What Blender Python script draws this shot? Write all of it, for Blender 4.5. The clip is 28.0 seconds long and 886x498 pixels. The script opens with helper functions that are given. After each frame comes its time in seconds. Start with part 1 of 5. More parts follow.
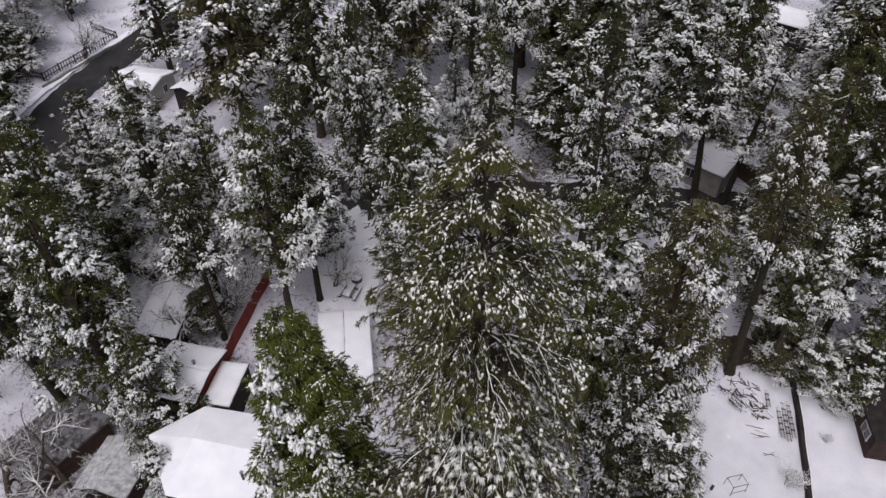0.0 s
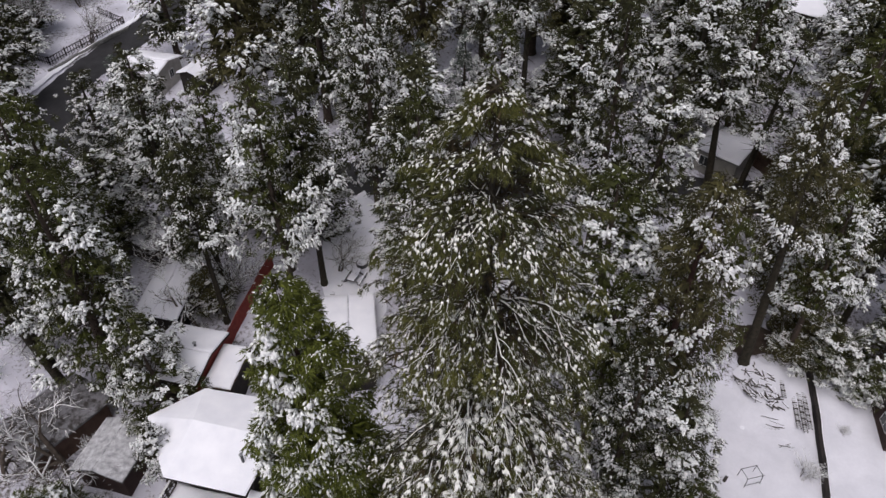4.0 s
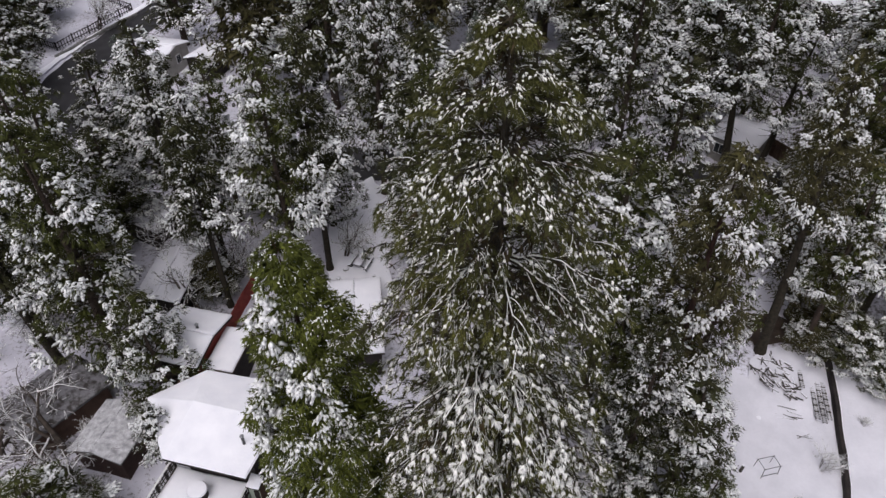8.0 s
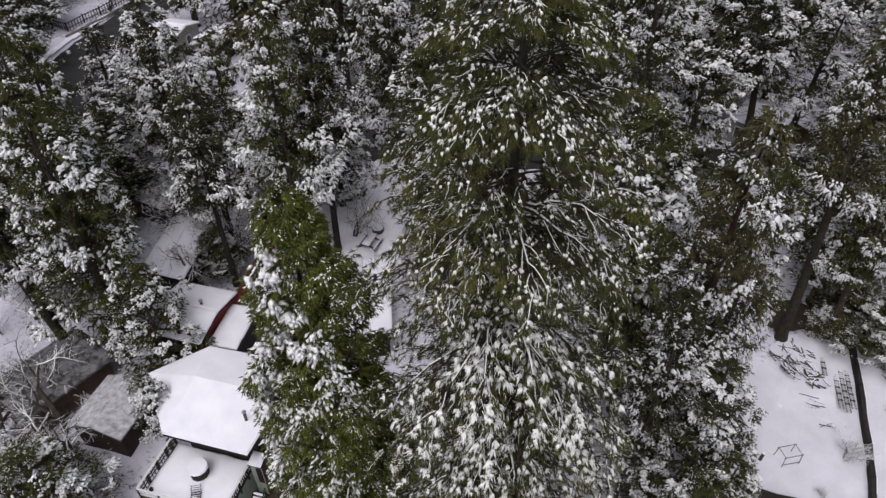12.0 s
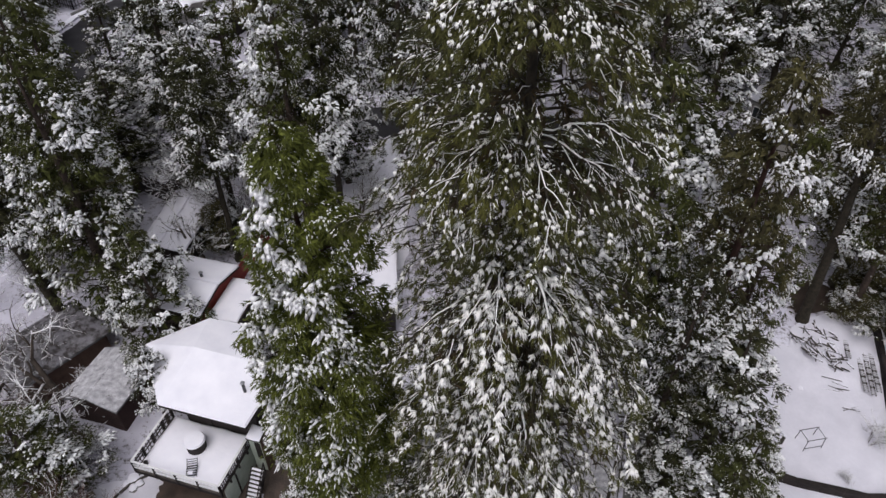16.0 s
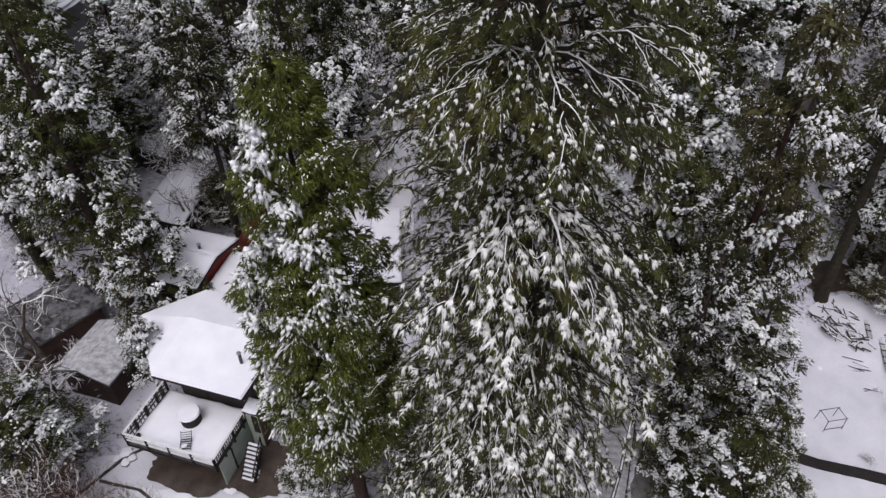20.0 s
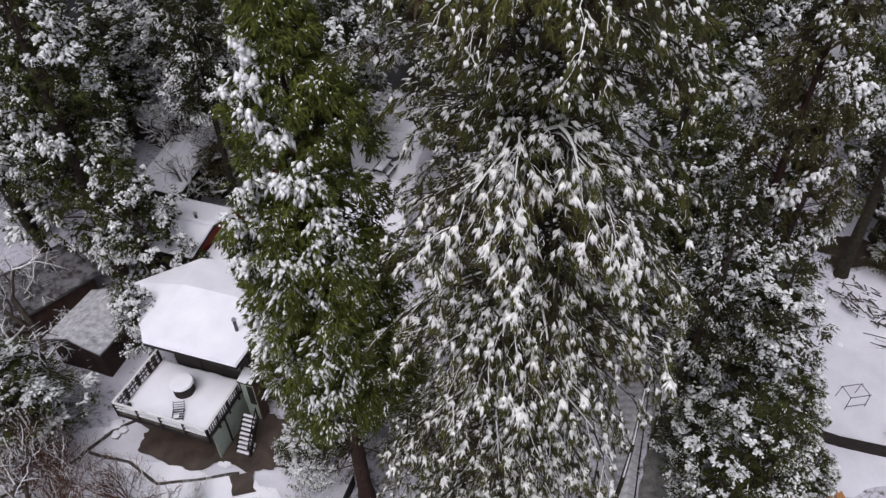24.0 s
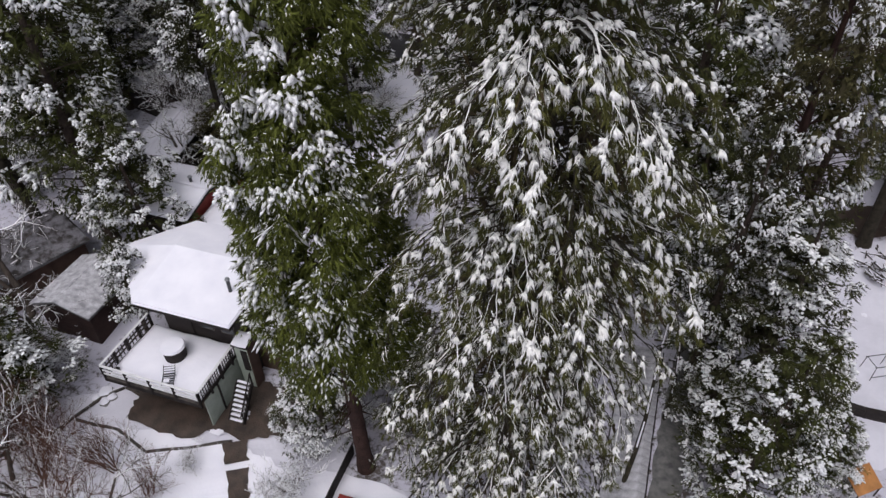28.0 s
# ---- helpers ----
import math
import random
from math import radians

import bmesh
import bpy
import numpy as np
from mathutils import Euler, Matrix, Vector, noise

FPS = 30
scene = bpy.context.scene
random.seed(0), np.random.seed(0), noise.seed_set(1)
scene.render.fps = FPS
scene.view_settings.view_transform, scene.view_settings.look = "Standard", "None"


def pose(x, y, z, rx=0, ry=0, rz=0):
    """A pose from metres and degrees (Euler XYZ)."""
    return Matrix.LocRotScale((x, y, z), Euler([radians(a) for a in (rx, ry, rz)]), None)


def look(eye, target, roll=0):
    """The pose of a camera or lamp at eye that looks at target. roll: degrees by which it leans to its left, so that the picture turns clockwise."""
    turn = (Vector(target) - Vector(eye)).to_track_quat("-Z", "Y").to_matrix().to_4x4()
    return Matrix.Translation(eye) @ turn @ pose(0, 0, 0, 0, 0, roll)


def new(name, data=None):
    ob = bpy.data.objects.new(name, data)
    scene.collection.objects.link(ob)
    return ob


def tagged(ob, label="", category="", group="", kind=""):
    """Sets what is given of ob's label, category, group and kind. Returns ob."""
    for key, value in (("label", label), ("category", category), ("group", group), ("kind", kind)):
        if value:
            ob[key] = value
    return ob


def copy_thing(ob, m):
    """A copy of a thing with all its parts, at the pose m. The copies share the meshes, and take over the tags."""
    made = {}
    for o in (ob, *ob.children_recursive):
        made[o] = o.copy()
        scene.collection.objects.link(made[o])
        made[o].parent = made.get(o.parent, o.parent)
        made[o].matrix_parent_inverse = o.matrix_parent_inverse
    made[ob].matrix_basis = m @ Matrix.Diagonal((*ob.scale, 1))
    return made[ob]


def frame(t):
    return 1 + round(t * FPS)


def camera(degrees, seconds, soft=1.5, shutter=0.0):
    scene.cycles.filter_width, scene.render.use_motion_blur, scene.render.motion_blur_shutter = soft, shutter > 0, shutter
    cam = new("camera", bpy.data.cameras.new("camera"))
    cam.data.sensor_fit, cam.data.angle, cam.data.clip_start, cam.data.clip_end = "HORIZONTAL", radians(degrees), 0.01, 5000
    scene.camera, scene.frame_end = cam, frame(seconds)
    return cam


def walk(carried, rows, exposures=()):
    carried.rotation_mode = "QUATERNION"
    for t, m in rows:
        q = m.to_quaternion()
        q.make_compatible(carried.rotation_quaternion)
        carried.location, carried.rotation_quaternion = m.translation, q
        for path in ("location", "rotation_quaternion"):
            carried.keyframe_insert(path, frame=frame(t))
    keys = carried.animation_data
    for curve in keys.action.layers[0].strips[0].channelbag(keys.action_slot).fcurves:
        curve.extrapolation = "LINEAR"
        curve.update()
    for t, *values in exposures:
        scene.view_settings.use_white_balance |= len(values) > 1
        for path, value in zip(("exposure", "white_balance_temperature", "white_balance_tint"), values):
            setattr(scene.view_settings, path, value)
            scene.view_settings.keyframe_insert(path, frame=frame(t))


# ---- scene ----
cam = camera(67.2, 28.0, 1.45)
METRES, EYE, TILT, LEAN, TURN = 17.0, 50.0, -41.0, 0.0, 0.0
ROWS = [
    (0.0, 0.0, 0.0, 0.0, 0.0, -0.0, 0.0),
    (0.5, 0.0004, 0.0096, -0.0112, 0.09, 0.01, -0.08),
    (1.0, 0.0001, 0.0191, -0.0216, 0.18, 0.0, -0.15),
    (1.5, -0.0003, 0.029, -0.0315, 0.26, 0.02, -0.22),
    (2.0, -0.0002, 0.0393, -0.042, 0.34, 0.03, -0.3),
    (2.5, 0.0006, 0.0495, -0.0527, 0.41, 0.03, -0.37),
    (3.0, 0.0012, 0.0596, -0.0635, 0.5, 0.04, -0.44),
    (3.5, 0.0019, 0.0687, -0.0747, 0.57, 0.04, -0.52),
    (5.5, 0.0012, 0.103, -0.1228, 0.92, 0.16, -0.76),
    (6.0, 0.0017, 0.1133, -0.1338, 1.0, 0.17, -0.81),
    (6.5, 0.0015, 0.123, -0.1446, 1.08, 0.19, -0.85),
    (7.0, 0.0018, 0.1333, -0.1545, 1.15, 0.21, -0.91),
    (7.5, 0.0021, 0.1443, -0.1661, 1.24, 0.22, -0.98),
    (8.0, 0.0027, 0.1548, -0.1783, 1.36, 0.22, -1.07),
    (8.5, 0.0031, 0.1652, -0.1904, 1.48, 0.23, -1.16),
    (9.0, 0.0035, 0.1755, -0.2021, 1.59, 0.22, -1.25),
    (9.5, 0.0036, 0.1858, -0.214, 1.7, 0.23, -1.33),
    (10.0, 0.0035, 0.1962, -0.2259, 1.81, 0.22, -1.42),
    (10.5, 0.0035, 0.2073, -0.2379, 1.93, 0.22, -1.52),
    (11.0, 0.0039, 0.2187, -0.2501, 2.05, 0.21, -1.63),
    (11.5, 0.0041, 0.2303, -0.2635, 2.18, 0.21, -1.73),
    (12.0, 0.0041, 0.2422, -0.277, 2.3, 0.19, -1.82),
    (12.5, 0.0044, 0.2542, -0.2915, 2.41, 0.18, -1.92),
    (14.5, 0.0034, 0.3055, -0.3505, 2.81, 0.23, -2.28),
    (15.0, 0.0039, 0.3186, -0.3655, 2.87, 0.23, -2.34),
    (15.5, 0.0037, 0.3312, -0.3806, 2.94, 0.23, -2.38),
    (16.0, 0.0037, 0.3445, -0.3959, 2.99, 0.23, -2.44),
    (16.5, 0.0045, 0.3584, -0.4117, 3.06, 0.21, -2.49),
    (17.0, 0.0057, 0.3722, -0.4272, 3.13, 0.22, -2.56),
    (17.5, 0.0062, 0.3839, -0.4418, 3.19, 0.23, -2.62),
    (18.0, 0.0066, 0.3948, -0.4555, 3.26, 0.22, -2.66),
    (18.5, 0.0069, 0.4062, -0.4688, 3.33, 0.21, -2.72),
    (19.0, 0.0067, 0.4173, -0.4824, 3.39, 0.2, -2.77),
    (19.5, 0.0065, 0.4283, -0.4957, 3.44, 0.21, -2.81),
    (20.0, 0.0066, 0.441, -0.5081, 3.51, 0.2, -2.86),
    (20.5, 0.0066, 0.4539, -0.5215, 3.56, 0.19, -2.9),
    (21.0, 0.0069, 0.4661, -0.5352, 3.62, 0.18, -2.93),
    (21.5, 0.0076, 0.4789, -0.5493, 3.68, 0.17, -2.97),
    (23.5, 0.009, 0.5296, -0.6098, 3.91, 0.19, -3.18),
    (24.0, 0.0082, 0.5426, -0.627, 3.95, 0.19, -3.21),
    (24.5, 0.0078, 0.5555, -0.6439, 3.99, 0.18, -3.22),
    (25.0, 0.0078, 0.569, -0.6587, 4.04, 0.17, -3.25),
    (25.5, 0.0076, 0.5827, -0.6729, 4.09, 0.15, -3.28),
    (26.0, 0.0079, 0.5973, -0.6877, 4.13, 0.15, -3.31),
    (26.5, 0.0083, 0.612, -0.7041, 4.19, 0.13, -3.35),
    (27.0, 0.0088, 0.6255, -0.7207, 4.23, 0.14, -3.39),
    (27.5, 0.0097, 0.6401, -0.7374, 4.28, 0.14, -3.44),
    (28.0, 0.0098, 0.6528, -0.7559, 4.36, 0.11, -3.47),
]
walk(cam, [(t, pose(0, 0, EYE, TILT, LEAN, TURN) @ pose(METRES * x, METRES * y, METRES * z, 90 + pitch, roll, yaw)) for t, x, y, z, yaw, pitch, roll in ROWS],
     exposures=[(0.0, -0.13, 6380, 12), (28.0, -0.17, 6200, 13)])

# ---- world and light: an even, overcast winter sky ----
world = bpy.data.worlds.new("overcast_sky")
scene.world = world
world.use_nodes = True
wn, wl = world.node_tree.nodes, world.node_tree.links
wn.clear()
sky = wn.new("ShaderNodeTexSky")
sky.sky_type, sky.sun_disc = "NISHITA", False
sky.sun_elevation, sky.sun_rotation = radians(55), radians(200)
sky.dust_density, sky.air_density = 4.0, 1.0
cloud = wn.new("ShaderNodeHueSaturation")
cloud.inputs["Saturation"].default_value = 0.35
back = wn.new("ShaderNodeBackground")
back.inputs["Strength"].default_value = 0.115
wout = wn.new("ShaderNodeOutputWorld")
wl.new(sky.outputs[0], cloud.inputs["Color"])
wl.new(cloud.outputs[0], back.inputs["Color"])
wl.new(back.outputs[0], wout.inputs["Surface"])
sun = new("sun", bpy.data.lights.new("sun", "SUN"))
sun.data.energy, sun.data.angle, sun.data.color = 1.5, radians(60), (1.0, 0.97, 0.93)
sun.matrix_world = look((-10, -24, 90), (0, 0, 0))


# ---- materials ----
def material(name, low, high, rough=0.8, scale=4.0, detail=6.0, bump=0.0, bump_scale=40.0, metal=0.0, spread=0.0, mid=0.5, fine=0.0, soft_range=0.22, island=0.0):
    """A surface between two colours: broad stains, fine grain, relief; spread varies it from piece to piece."""
    m = bpy.data.materials.new(name)
    m.use_nodes = True
    n, l = m.node_tree.nodes, m.node_tree.links
    b = n["Principled BSDF"]
    b.inputs["Roughness"].default_value, b.inputs["Metallic"].default_value = rough, metal
    b.inputs["Specular IOR Level"].default_value = 0.5 if metal or rough < 0.65 else 0.22
    tc = n.new("ShaderNodeTexCoord")
    tex = n.new("ShaderNodeTexNoise")
    tex.inputs["Scale"].default_value, tex.inputs["Detail"].default_value = scale, detail
    l.new(tc.outputs["Object"], tex.inputs["Vector"])
    ramp = n.new("ShaderNodeValToRGB")
    ramp.color_ramp.elements[0].position, ramp.color_ramp.elements[1].position = mid - soft_range, mid + soft_range
    ramp.color_ramp.elements[0].color, ramp.color_ramp.elements[1].color = (*low, 1), (*high, 1)
    l.new(tex.outputs["Fac"], ramp.inputs["Fac"])
    out = ramp.outputs["Color"]
    if fine:
        t2 = n.new("ShaderNodeTexNoise")
        t2.inputs["Scale"].default_value, t2.inputs["Detail"].default_value = scale * 9, 4
        l.new(tc.outputs["Object"], t2.inputs["Vector"])
        mr = n.new("ShaderNodeMapRange")
        mr.inputs["To Min"].default_value, mr.inputs["To Max"].default_value = 1 - fine, 1 + fine
        l.new(t2.outputs["Fac"], mr.inputs["Value"])
        mx = n.new("ShaderNodeVectorMath")
        mx.operation = "SCALE"
        l.new(out, mx.inputs[0])
        l.new(mr.outputs[0], mx.inputs["Scale"])
        out = mx.outputs[0]
    if island:
        geo = n.new("ShaderNodeNewGeometry")
        mr = n.new("ShaderNodeMapRange")
        mr.inputs["To Min"].default_value, mr.inputs["To Max"].default_value = 1 - island, 1 + island
        l.new(geo.outputs["Random Per Island"], mr.inputs["Value"])
        mx = n.new("ShaderNodeVectorMath")
        mx.operation = "SCALE"
        l.new(out, mx.inputs[0])
        l.new(mr.outputs[0], mx.inputs["Scale"])
        out = mx.outputs[0]
    if spread:
        info = n.new("ShaderNodeObjectInfo")
        mr = n.new("ShaderNodeMapRange")
        mr.inputs["To Min"].default_value, mr.inputs["To Max"].default_value = 1 - spread, 1 + spread
        l.new(info.outputs["Random"], mr.inputs["Value"])
        mx = n.new("ShaderNodeVectorMath")
        mx.operation = "SCALE"
        l.new(out, mx.inputs[0])
        l.new(mr.outputs[0], mx.inputs["Scale"])
        out = mx.outputs[0]
    l.new(out, b.inputs["Base Color"])
    if bump:
        t3 = n.new("ShaderNodeTexNoise")
        t3.inputs["Scale"].default_value, t3.inputs["Detail"].default_value = bump_scale, 5
        l.new(tc.outputs["Object"], t3.inputs["Vector"])
        bp = n.new("ShaderNodeBump")
        bp.inputs["Strength"].default_value, bp.inputs["Distance"].default_value = bump, 0.05
        l.new(t3.outputs["Fac"], bp.inputs["Height"])
        l.new(bp.outputs[0], b.inputs["Normal"])
    return m


SNOW = material("snow", (0.80, 0.785, 0.86), (0.90, 0.88, 0.94), 0.65, 0.8, bump=0.25, bump_scale=6)


def littered_snow():
    """Snow with fallen needles and twigs showing through in places."""
    m = material("forest_snow", (0.43, 0.41, 0.48), (0.75, 0.73, 0.82), 0.75, 0.22, bump=0.35, bump_scale=3.5)
    n, l = m.node_tree.nodes, m.node_tree.links
    b = n["Principled BSDF"]
    white = b.inputs["Base Color"].links[0].from_socket
    tc = n.new("ShaderNodeTexCoord")
    big, small = n.new("ShaderNodeTexNoise"), n.new("ShaderNodeTexNoise")
    big.inputs["Scale"].default_value, big.inputs["Detail"].default_value = 0.16, 3
    small.inputs["Scale"].default_value, small.inputs["Detail"].default_value = 2.6, 9
    small.inputs["Roughness"].default_value = 0.75
    for t in (big, small):
        l.new(tc.outputs["Object"], t.inputs["Vector"])
    add = n.new("ShaderNodeMath")
    add.operation = "MULTIPLY_ADD"
    add.inputs[1].default_value = 0.55
    l.new(big.outputs["Fac"], add.inputs[0])
    l.new(small.outputs["Fac"], add.inputs[2])
    ramp = n.new("ShaderNodeValToRGB")
    ramp.color_ramp.elements[0].position, ramp.color_ramp.elements[1].position = 0.80, 0.93
    l.new(add.outputs[0], ramp.inputs["Fac"])
    mix = n.new("ShaderNodeMix")
    mix.data_type = "RGBA"
    l.new(ramp.outputs["Color"], mix.inputs["Factor"])
    l.new(white, mix.inputs["A"])
    mix.inputs["B"].default_value = (0.10, 0.085, 0.075, 1)
    l.new(mix.outputs["Result"], b.inputs["Base Color"])
    return m


FOREST_SNOW = littered_snow()
YARD_SNOW = material("settled_snow", (0.60, 0.585, 0.65), (0.74, 0.72, 0.79), 0.7, 0.5, bump=0.35, bump_scale=5, fine=0.05)
THIN_SNOW = material("thin_snow_over_shingles", (0.26, 0.25, 0.27), (0.62, 0.61, 0.64), 0.8, 2.6, bump=0.4, fine=0.5)
WET_SNOW = material("slush_over_shingles", (0.040, 0.032, 0.030), (0.22, 0.21, 0.23), 0.6, 2.2, bump=0.5, fine=0.6, soft_range=0.10)
SNOW_TREE = material("snow_on_boughs", (0.845, 0.84, 0.855), (0.93, 0.92, 0.93), 0.7, 3.0)
SNOW_WARM = material("snow_on_pine", (0.86, 0.845, 0.82), (0.94, 0.925, 0.905), 0.7, 1.2)
GREEN = material("cedar_foliage", (0.024, 0.021, 0.008), (0.068, 0.078, 0.016), 0.7, 0.9, spread=0.12, fine=0.5, island=0.45)
GREEN_BRIGHT = material("young_cedar_foliage", (0.036, 0.042, 0.008), (0.115, 0.130, 0.021), 0.7, 0.7, fine=0.5, island=0.45)
GREEN_DARK = material("fir_foliage", (0.022, 0.019, 0.008), (0.052, 0.055, 0.019), 0.7, 0.9, spread=0.15, fine=0.5, island=0.45)
GREEN_GREY = material("frosted_foliage", (0.045, 0.055, 0.048), (0.12, 0.135, 0.115), 0.8, 0.9, spread=0.1, fine=0.5, island=0.45)
GREEN_BROWN = material("russet_foliage", (0.036, 0.029, 0.014), (0.085, 0.078, 0.028), 0.75, 0.7, spread=0.12, fine=0.5, island=0.45)
PINE = material("pine_needles", (0.029, 0.031, 0.012), (0.111, 0.109, 0.026), 0.7, 0.40, fine=0.5, island=0.45)
NEEDLE_BROWN = material("brown_pine_needles", (0.022, 0.016, 0.009), (0.058, 0.040, 0.019), 0.8, 0.5, fine=0.5, island=0.45)
BARK = material("bark", (0.030, 0.022, 0.018), (0.085, 0.062, 0.050), 0.9, 3.0, bump=0.9, bump_scale=14, fine=0.3)
BARK_DARK = material("dark_bark", (0.018, 0.015, 0.011), (0.046, 0.038, 0.027), 0.95, 3.0, bump=0.8, bump_scale=12, fine=0.3)
BARK_RED = material("cedar_bark", (0.018, 0.010, 0.008), (0.055, 0.028, 0.023), 0.9, 2.0, bump=0.9, bump_scale=10, fine=0.3)
TWIG = material("bare_twigs", (0.045, 0.036, 0.030), (0.12, 0.095, 0.080), 0.9, 2.0, fine=0.3)
TWIG_RED = material("red_brown_twigs", (0.085, 0.042, 0.030), (0.18, 0.10, 0.075), 0.9, 1.0, fine=0.3)
RED = material("red_painted_board", (0.17, 0.022, 0.018), (0.26, 0.045, 0.035), 0.7, 2.0, bump=0.3, fine=0.15)
MAROON = material("maroon_board", (0.045, 0.012, 0.012), (0.085, 0.026, 0.024), 0.8, 2.0, fine=0.2)
BROWN = material("brown_painted_board", (0.060, 0.036, 0.028), (0.105, 0.064, 0.050), 0.8, 1.5, bump=0.3, fine=0.2)
MAROON_BROWN = material("dark_red_brown_board", (0.028, 0.016, 0.014), (0.056, 0.032, 0.028), 0.8, 1.5, bump=0.3, fine=0.2)
DARK = material("dark_stained_board", (0.014, 0.011, 0.011), (0.036, 0.029, 0.027), 0.8, 1.5, fine=0.2)
GREY_WALL = material("grey_siding", (0.20, 0.19, 0.18), (0.30, 0.28, 0.26), 0.8, 1.2, fine=0.12)
BEIGE = material("beige_siding", (0.30, 0.29, 0.27), (0.42, 0.40, 0.37), 0.8, 1.2, fine=0.1)
PALE_GREEN = material("pale_green_siding", (0.30, 0.34, 0.29), (0.42, 0.46, 0.40), 0.8, 1.2, fine=0.1)
WHITE = material("white_paint", (0.62, 0.61, 0.62), (0.80, 0.79, 0.80), 0.6, 2.0, fine=0.08)
SHINGLE = material("grey_shingles", (0.10, 0.098, 0.10), (0.20, 0.195, 0.20), 0.9, 1.0, bump=0.4, bump_scale=12, fine=0.25)
ASPHALT = material("wet_asphalt", (0.018, 0.017, 0.019), (0.040, 0.038, 0.042), 0.7, 0.6, bump=0.2, fine=0.2)
MUD = material("wet_brown_soil", (0.026, 0.018, 0.014), (0.085, 0.058, 0.044), 0.5, 1.3, bump=0.6, bump_scale=10, fine=0.3)
DARK_GROUND = material("dark_brown_ground", (0.020, 0.015, 0.012), (0.055, 0.038, 0.030), 0.7, 1.2, bump=0.6, bump_scale=10, fine=0.3)
METAL = material("dark_metal", (0.05, 0.05, 0.055), (0.11, 0.11, 0.115), 0.45, 5.0, metal=0.7)
GALV = material("galvanised_metal", (0.35, 0.35, 0.37), (0.5, 0.5, 0.52), 0.4, 5.0, metal=0.8)
LOG = material("weathered_wood", (0.036, 0.031, 0.029), (0.11, 0.095, 0.085), 0.9, 3.0, bump=0.4, fine=0.3)
ORANGE = material("orange_tarpaulin", (0.26, 0.11, 0.03), (0.48, 0.21, 0.06), 0.6, 2.0, fine=0.1)
STONE = material("grey_stone", (0.10, 0.10, 0.10), (0.24, 0.23, 0.22), 0.9, 3.0, bump=0.5, fine=0.2)
GLASS = material("window_glass", (0.02, 0.022, 0.025), (0.05, 0.055, 0.06), 0.08, 1.0)


# ---- mesh helpers ----
def tri_mesh(name, verts, tris, smooth=False):
    me = bpy.data.meshes.new(name)
    v = np.ascontiguousarray(verts, dtype=np.float32)
    f = np.ascontiguousarray(tris, dtype=np.int32)
    me.vertices.add(len(v))
    me.vertices.foreach_set("co", v.ravel())
    me.loops.add(f.size)
    me.loops.foreach_set("vertex_index", f.ravel())
    me.polygons.add(len(f))
    me.polygons.foreach_set("loop_start", np.arange(0, f.size, 3, dtype=np.int32))
    me.polygons.foreach_set("use_smooth", np.full(len(f), smooth))
    me.update(calc_edges=True)
    return me


def bm_mesh(name, bm):
    bmesh.ops.recalc_face_normals(bm, faces=bm.faces)
    me = bpy.data.meshes.new(name)
    bm.to_mesh(me)
    bm.free()
    return me


def part(name, data, mat, parent=None, label="", at=None):
    """Links a bmesh or a mesh as one object, under a thing or a part where one is given."""
    me = bm_mesh(name, data) if isinstance(data, bmesh.types.BMesh) else data
    if not me.materials:
        me.materials.append(mat)
    ob = new(name, me)
    if parent is not None:
        ob.parent = parent
    if at is not None:
        ob.matrix_basis = at
    if label:
        ob["label"] = label
    return ob


def empty(name, m, label, category, group="", kind=""):
    ob = new(name)
    ob.matrix_basis = m
    return tagged(ob, label, category, group, kind)


def box(bm, x0, x1, y0, y1, z0, z1, bevel=0.0):
    r = bmesh.ops.create_cube(bm, size=1.0)
    for v in r["verts"]:
        v.co = ((x0 + x1) / 2 + v.co.x * (x1 - x0), (y0 + y1) / 2 + v.co.y * (y1 - y0), (z0 + z1) / 2 + v.co.z * (z1 - z0))
    if bevel:
        bmesh.ops.bevel(bm, geom=list({e for v in r["verts"] for e in v.link_edges}), offset=bevel, segments=1, affect="EDGES")
    return bm


def boxed(*a, bevel=0.0):
    return box(bmesh.new(), *a, bevel=bevel)


def prism(poly, dz):
    """A slab: a polygon in space and the same polygon dz lower."""
    bm = bmesh.new()
    top = [bm.verts.new(p) for p in poly]
    low = [bm.verts.new((p[0], p[1], p[2] - dz)) for p in poly]
    bm.faces.new(top)
    bm.faces.new(low[::-1])
    for i in range(len(poly)):
        j = (i + 1) % len(poly)
        bm.faces.new((top[i], low[i], low[j], top[j]))
    return bm


def bar(a, b, r=0.03, r2=None, sides=6, bm=None):
    """A round bar from a to b."""
    bm = bm or bmesh.new()
    a, b = Vector(a), Vector(b)
    d = b - a
    m = Matrix.Translation((a + b) / 2) @ d.to_track_quat("Z", "Y").to_matrix().to_4x4()
    bmesh.ops.create_cone(bm, cap_ends=True, segments=sides, radius1=r, radius2=r if r2 is None else r2, depth=d.length, matrix=m)
    return bm


def beam(a, b, w=0.1, h=0.1):
    """A square beam from a to b."""
    a, b = Vector(a), Vector(b)
    d = b - a
    bm = boxed(-w / 2, w / 2, -h / 2, h / 2, -d.length / 2, d.length / 2, bevel=min(w, h) * 0.12)
    bmesh.ops.transform(bm, matrix=Matrix.Translation((a + b) / 2) @ d.to_track_quat("Z", "Y").to_matrix().to_4x4(), verts=bm.verts)
    return bm


